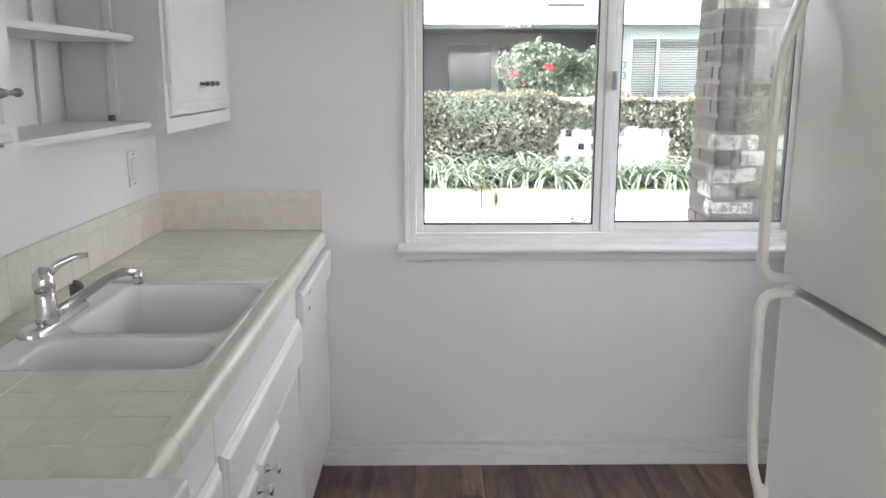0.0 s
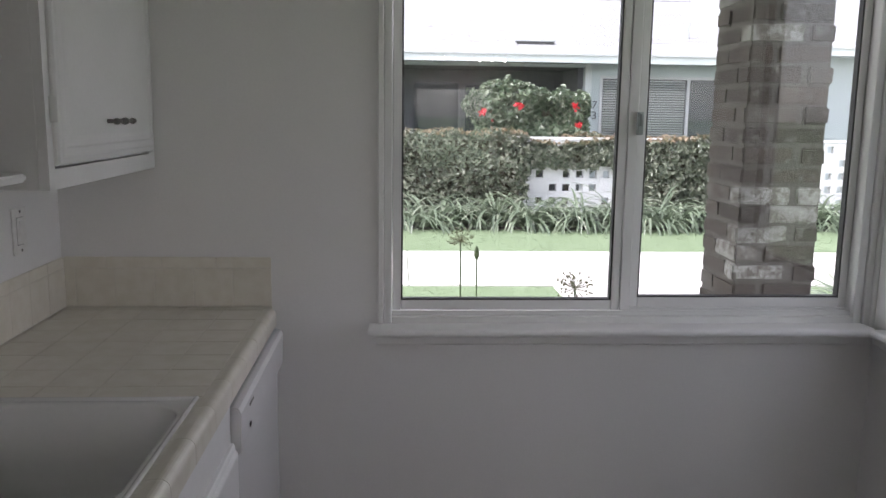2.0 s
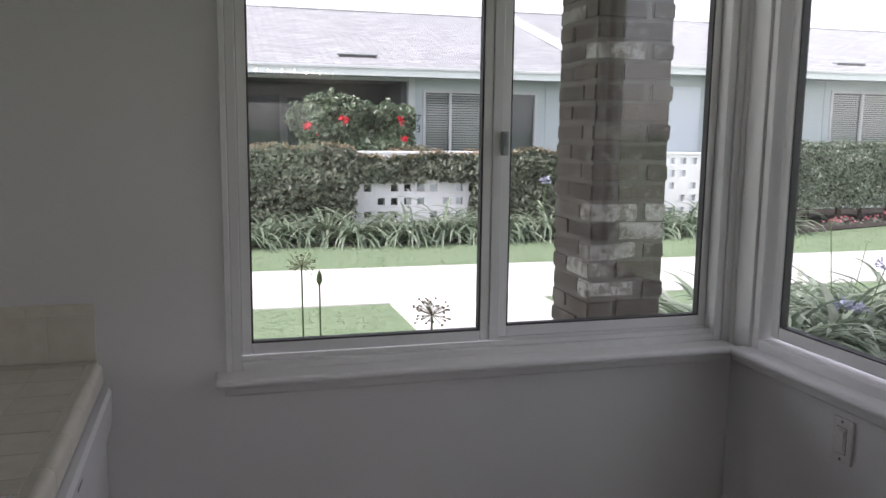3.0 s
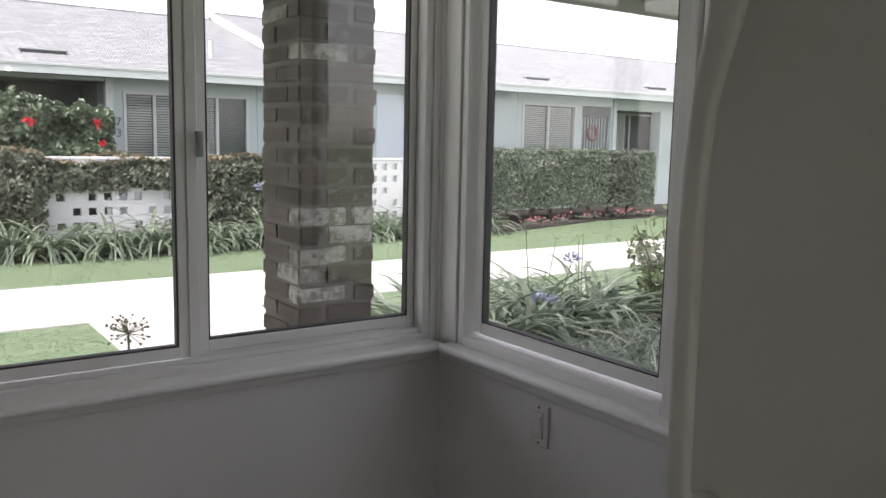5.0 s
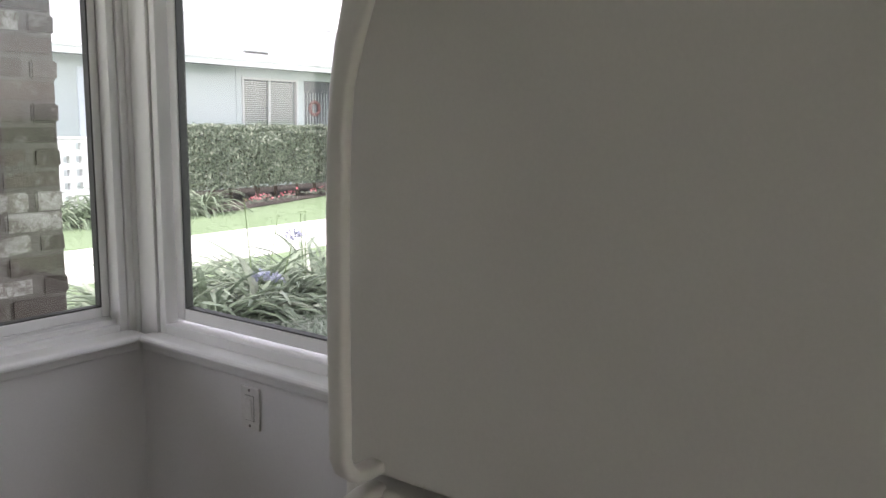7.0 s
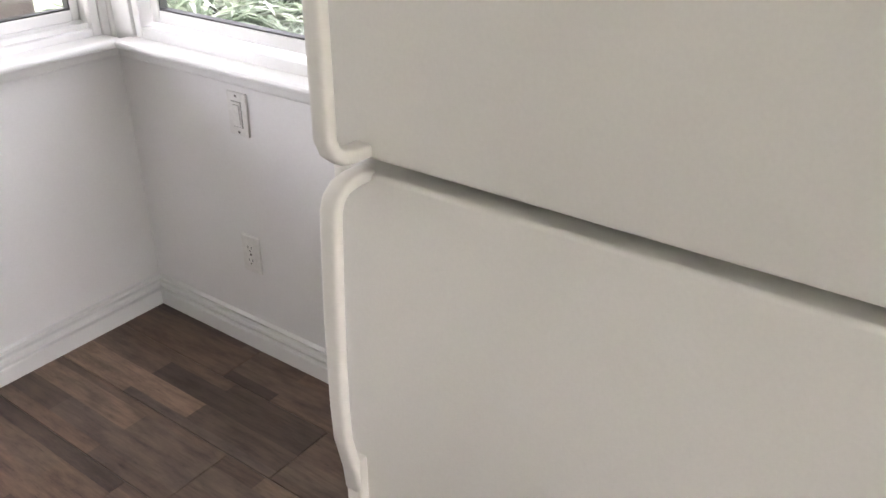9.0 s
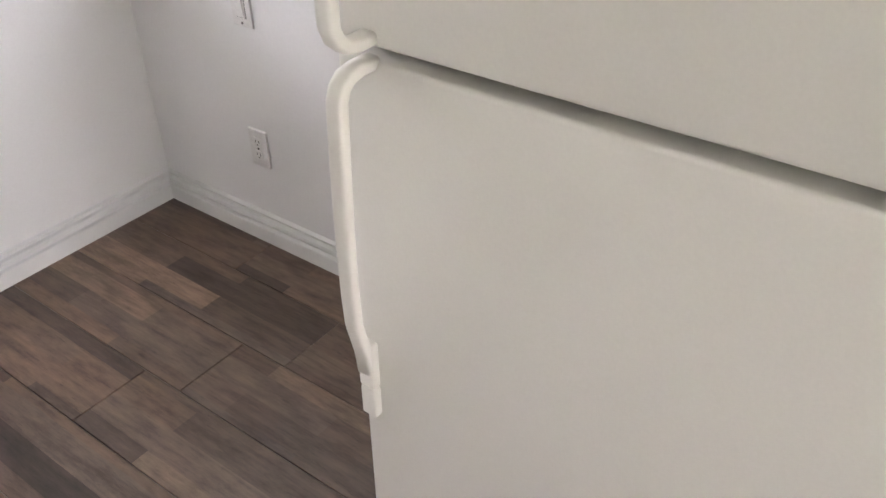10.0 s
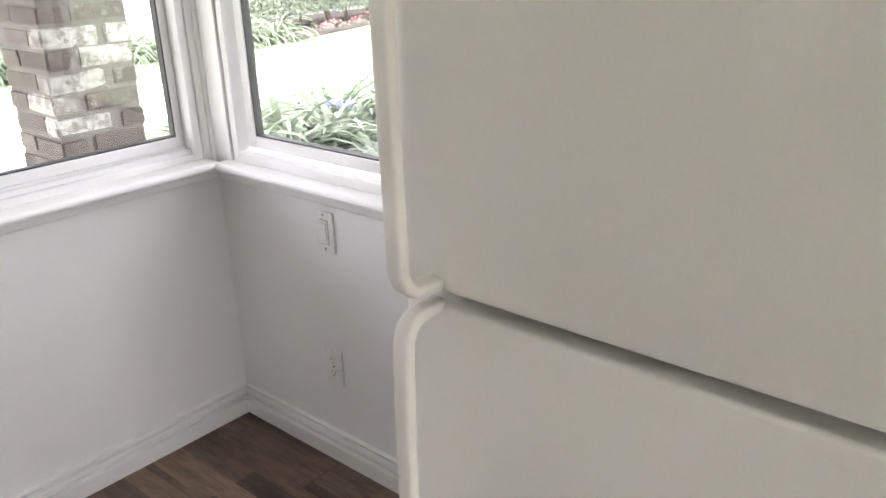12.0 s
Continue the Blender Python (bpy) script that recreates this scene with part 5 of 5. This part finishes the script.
# ---- building across the walkway ----
hs = thing("neighbour_house", (6, 15.2, ZG), "low pale blue-grey house with a grey shingle roof", "house")
Y = 15.2
part("wall", boxes((3.32, 3.585, Y, Y + 0.2, ZG, 2.5), (3.585, 5.86, Y, Y + 0.2, ZG, 0.9), (3.585, 5.86, Y, Y + 0.2, 2.195, 2.5), (5.86, 12.59, Y, Y + 0.2, ZG, 2.62), (12.59, 14.34, Y, Y + 0.2, ZG, 0.9),
     (12.59, 14.34, Y, Y + 0.2, 2.39, 2.62), (14.34, 14.55, Y, Y + 0.2, ZG, 2.62), (14.55, 15.58, Y, Y + 0.2, 2.39, 2.62), (15.58, 15.76, Y, Y + 0.2, ZG, 2.62), (15.76, 24, Y, Y + 0.2, 2.33, 2.62), (-8, -4.5, Y, Y + 0.2, ZG, 2.5), (-4.5, 3.32, Y, Y + 0.2, 2.34, 2.5)), STUCCO, hs)
# the porch's depth of shade is painted on as near-black
part("porch_recess", boxes((-4.5, 3.32, Y + 1.6, Y + 1.7, ZG, 2.5), (3.22, 3.32, Y + 0.2, Y + 1.6, ZG, 2.34), (-4.5, 3.32, Y + 0.2, Y + 1.6, 2.34, 2.42)), SHADEDARK, hs, "recessed porch with its shade painted dark")
part("porch_recess", boxes((15.76, 24, Y + 1.6, Y + 1.7, ZG, 2.5), (15.76, 24, Y + 0.2, Y + 1.6, 2.33, 2.42)), SHADEDARK, hs, "recessed porch with its shade painted dark")
part("porch_window", boxes((0.2, 1.1, Y + 1.58, Y + 1.6, 0.3, 2.1), (1.25, 1.9, Y + 1.58, Y + 1.6, 0.0, 2.05)), FARGLASS, hs, "dark glass in the porch")
for x_, z_ in ((3.30, 2.4), (15.61, 2.58)):
    part("corner_post", boxes((x_, x_ + 0.12, Y - 0.06, Y, ZG, z_), bevel=0.004), FASCIA, hs)
part("garage_panel", boxes((8.62, 9.40, Y - 0.03, Y, 0.0, 2.38), bevel=0.004), PANELBLUE, hs, "pale blue flat panel")
for x_, z_ in ((12.42, 2.58), (10.1, 2.58), (6.02, 2.4)):
    part("wall_batten", boxes((x_, x_ + 0.055, Y - 0.02, Y, ZG, z_)), STUCCO, hs)


def far_window(x0, x1, z0, z1, mullions, blinds):
    w = part("window", boxes((x0, x0 + 0.05, Y - 0.02, Y + 0.06, z0, z1), (x1 - 0.05, x1, Y - 0.02, Y + 0.06, z0, z1), (x0 + 0.05, x1 - 0.05, Y - 0.02, Y + 0.06, z1 - 0.05, z1), (x0 + 0.05, x1 - 0.05, Y - 0.02, Y + 0.06, z0, z0 + 0.05),
             *[(m - 0.025, m + 0.025, Y - 0.01, Y + 0.05, z0 + 0.05, z1 - 0.05) for m in mullions]), WHITEFRAME, hs)
    edges = [x0 + 0.05, *mullions, x1 - 0.05]
    for k, (a, b) in enumerate(zip(edges, edges[1:])):
        g = part("pane", boxes((a + 0.026, b - 0.026, Y + 0.03, Y + 0.036, z0 + 0.05, z1 - 0.05)), GLASS, w)
        g.visible_shadow = False
        if blinds[k]:
            n = int((z1 - z0 - 0.12) / 0.045)
            bm = bmesh.new()
            for j in range(n):
                zz = z0 + 0.07 + j * 0.045
                profile(bm, [(Y + 0.07, zz), (Y + 0.10, zz + 0.03), (Y + 0.103, zz + 0.028), (Y + 0.073, zz - 0.002)], "x", a + 0.03, b - 0.03)
            part("blind", bm, BLIND, w, "white horizontal blind")
    # flat sheet whose dark colour stands in for the unlit room
    part("dark_interior", boxes((x0 - 0.12, x1 + 0.12, Y + 0.205, Y + 0.215, z0 - 0.1, z1 + 0.1)), SHADEDARK, w)
    return w


far_window(3.59, 5.855, 0.9, 2.195, [4.12, 5.25], [True, True, False])
far_window(12.60, 14.335, 0.9, 2.39, [13.43], [True, True])
dr = part("front_door", boxes((14.56, 15.57, Y + 0.1, Y + 0.14, ZG, 2.38)), SHADEDARK, hs, "dark screen door")
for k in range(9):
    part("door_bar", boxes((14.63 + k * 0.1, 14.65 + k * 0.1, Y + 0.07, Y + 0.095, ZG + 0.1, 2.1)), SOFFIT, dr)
part("transom", boxes((14.57, 15.56, Y + 0.06, Y + 0.1, 2.10, 2.36)), SHADEDARK, dr)
bm = bmesh.new()
ring = [(14.95 + 0.16 * math.cos(a), Y + 0.03, 1.72 + 0.16 * math.sin(a)) for a in np.linspace(0, 2 * math.pi, 21)]
tube(bm, ring, 0.045, 8)
part("wreath", bm, WREATH, dr, "red wreath on the door")
vb = part("porch_glass_door", boxes((16.9, 16.96, Y + 1.5, Y + 1.58, ZG, 2.33), (17.9, 17.96, Y + 1.5, Y + 1.58, ZG, 2.33), (18.9, 18.96, Y + 1.5, Y + 1.58, ZG, 2.33), (16.96, 18.9, Y + 1.5, Y + 1.58, 2.28, 2.33)), WHITEFRAME, hs)
for k in range(10):
    part("vertical_blind", boxes((16.98 + k * 0.08, 17.045 + k * 0.08, Y + 1.52, Y + 1.54, 0.0, 2.3)), BLIND, vb)
part("porch_post", boxes((17.45, 17.95, Y - 0.02, Y + 0.3, ZG, 2.4)), STUCCO, hs)

# roof in two heights, with eave boards, soffits and low vents
def roof(x0, x1, ze, zr):
    bm = bmesh.new()
    profile(bm, [(14.55, ze + 0.16), (20.0, zr), (25.5, ze + 0.16), (25.5, ze + 0.13), (20.0, zr - 0.04), (14.55, ze + 0.13)], "x", x0, x1)
    rf = part("roof", bm, SHINGLE, hs)
    part("eave_board", boxes((x0, x1, 14.56, 14.60, ze, ze + 0.15), bevel=0.003), FASCIA, rf)
    part("drip_edge", boxes((x0, x1, 14.535, 14.56, ze + 0.125, ze + 0.17), bevel=0.004), WHITEFRAME, rf)
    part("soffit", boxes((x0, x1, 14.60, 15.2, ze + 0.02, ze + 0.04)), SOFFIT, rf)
    part("ridge_cap", boxes((x0, x1, 19.9, 20.1, zr - 0.03, zr + 0.008), bevel=0.006), SHINGLE, rf)
    return rf


def roof_at(y, ze, zr):
    return ze + 0.16 + (zr - ze - 0.16) * (y - 14.55) / 5.45


r1 = roof(-9, 6.9, 2.375, 4.20)
r2 = roof(6.9, 25, 2.575, 4.36)
bm = bmesh.new()
profile(bm, [(14.55, 2.745), (20.0, 4.375), (20.0, 4.20), (14.55, 2.57)], "x", 6.86, 6.897)
part("barge_board", bm, FASCIA, r2, "pale painted gable board")
for x, y, r_, ze, zr in ((2.375, 15.3, r1, 2.375, 4.20), (13.05, 15.3, r2, 2.575, 4.36), (17.2, 15.25, r2, 2.575, 4.36), (-3.0, 15.3, r1, 2.375, 4.20)):
    z = roof_at(y, ze, zr)
    part("roof_vent", boxes((x - 0.34, x + 0.34, y - 0.12, y - 0.08, z - 0.04, z + 0.016), bevel=0.004), DARKMETAL, r_)
    part("vent_cover", boxes((x - 0.36, x + 0.36, y - 0.14, y + 0.2, z + 0.016, z + 0.036), bevel=0.004), SOFFIT, r_)
bm = bmesh.new()
cyl(bm, (5.4, 15.9, 2.9), (5.4, 15.9, 3.25), 0.045, n=10)
part("vent_pipe", bm, WHITEFRAME, r1)
for k, ch in enumerate("73"):
    cu = bpy.data.curves.new("house_number", "FONT")
    cu.body, cu.size, cu.extrude = ch, 0.2, 0.006
    cu.materials.append(DARKMETAL)
    ob = new("house_number", cu)
    dg = bpy.context.evaluated_depsgraph_get()
    me = bpy.data.meshes.new_from_object(ob.evaluated_get(dg))
    bpy.data.objects.remove(ob)
    number = link("house_number", me, hs, "dark metal house number", pose(3.455 - 6, -0.008, 1.60 - 0.19 * k - ZG, 90, 0, 0))

# ---- floor planks ----
PW = 0.205
PLANKS = {}
def plank_mesh(l):
    key = round(l, 3)
    if key not in PLANKS:
        bm = boxes((-PW / 2 + 0.0008, PW / 2 - 0.0008, -l / 2 + 0.0008, l / 2 - 0.0008, -0.006, 0.0), bevel=0.0014, seg=1)
        me = bpy.data.meshes.new("plank")
        bm.to_mesh(me)
        bm.free()
        me.materials.append(PLANK)
        PLANKS[key] = me
    return PLANKS[key]


JOINT = {0: 1.75, 1: 1.624, 2: 1.48, 3: 1.88, -1: 1.2, -2: 1.95, -3: 1.5, -4: 2.0, -5: 1.35}
for r in range(-8, 4):
    xc = 0.512 + PW * (r + 0.5)
    if xc < -1.06:
        continue
    j = JOINT.get(r, 1.6)
    cuts = [YN]
    while j > YN - 0.02:
        j -= 1.22
    yy = j
    while yy > -1.5:
        cuts.append(yy)
        yy -= 1.22
    cuts.append(max(yy, -2.6))
    for a, b in zip(cuts[1:], cuts):
        link("plank", plank_mesh(b - a), floor, "", Matrix.Translation((xc, (a + b) / 2, 0)))

# ---- countertop tiles ----
TW = 0.108
grout = 0.0020
x_edges = [-0.5015 - TW * k for k in range(6)]
ET = edge_tile(0.1545)
yy = 0.524
while yy < YN:
    l = min(0.1555, YN - (yy - 0.0775))
    link("edge_tile", ET if l > 0.15 else edge_tile(max(0.02, l - 0.004)), counter, "", Matrix.Translation(Vector((XF, yy if l > 0.15 else yy - 0.0775 + l / 2, ZC)) - ORIGIN[counter]))
    yy += 0.1555
def counter_tile(xa, xb, ya, yb):
    if xb - xa < 0.015 or yb - ya < 0.015:
        return
    link("tile", flat_tile(xb - xa - grout, yb - ya - grout), counter, "", Matrix.Translation(Vector(((xa + xb) / 2, (ya + yb) / 2, ZC)) - ORIGIN[counter]))
yj = [0.4475] + [0.466 + TW * k for k in range(18)]
for k in range(5):
    xb = x_edges[k]
    xa = max(x_edges[k] - TW, XW + 0.012)
    for ya in yj:
        yb = 0.466 if ya < 0.46 else min(ya + TW, YN - 0.012)
        # cut round the sink
        ca, cb = SX0 - 0.002, SX1 + 0.002
        if ya >= SY1 or yb <= SY0 or xb <= ca or xa >= cb:
            counter_tile(xa, xb, ya, yb)
        else:
            if ya < SY0:
                counter_tile(xa, xb, ya, SY0 - 0.002)
            if yb > SY1:
                counter_tile(xa, xb, SY1 + 0.002, yb)
            if xb > cb:
                counter_tile(cb, xb, max(ya, SY0), min(yb, SY1))
            if xa < ca:
                counter_tile(xa, ca, max(ya, SY0), min(yb, SY1))

# backsplash
splash = thing("backsplash", (-0.76, YN - 0.006, ZC), "beige ceramic tile backsplash with a cap row", "backsplash")
part("mortar_bed", boxes((XW + 0.006, -0.483, YN - 0.0100, YN, ZC, 1.052), (XW, XW + 0.0100, 0.445, YN - 0.0105, ZC, 1.052)), GROUT, splash)
def splash_tile(c, w, h, axis):
    bm = boxes((-w / 2, w / 2, -0.005, 0.0, -h / 2, h / 2), bevel=0.0018)
    me = bpy.data.meshes.new("tile")
    bm.to_mesh(me)
    bm.free()
    me.materials.append(TILE)
    link("tile", me, splash, "", Matrix.Translation(Vector(c) - ORIGIN[splash]) @ pose(0, 0, 0, 0, 0, axis))
x = -0.481
while x > XW + 0.02:
    w = min(TW, x - XW - 0.01)
    splash_tile((x - w / 2, YN - 0.006, ZC + 0.056), w - grout, TW - grout, 0)
    x -= TW
x = -0.481
while x > XW + 0.02:
    w = min(0.152, x - XW - 0.01)
    splash_tile((x - w / 2, YN - 0.006, ZC + 0.127), w - grout, 0.03, 0)
    x -= 0.152
y = YN - 0.013
while y > 0.47:
    w = min(TW, y - 0.447)
    splash_tile((XW + 0.006, y - w / 2, ZC + 0.056), w - grout, TW - grout, 90)
    splash_tile((XW + 0.006, y - w / 2, ZC + 0.127), w - grout, 0.03, 90)
    y -= TW
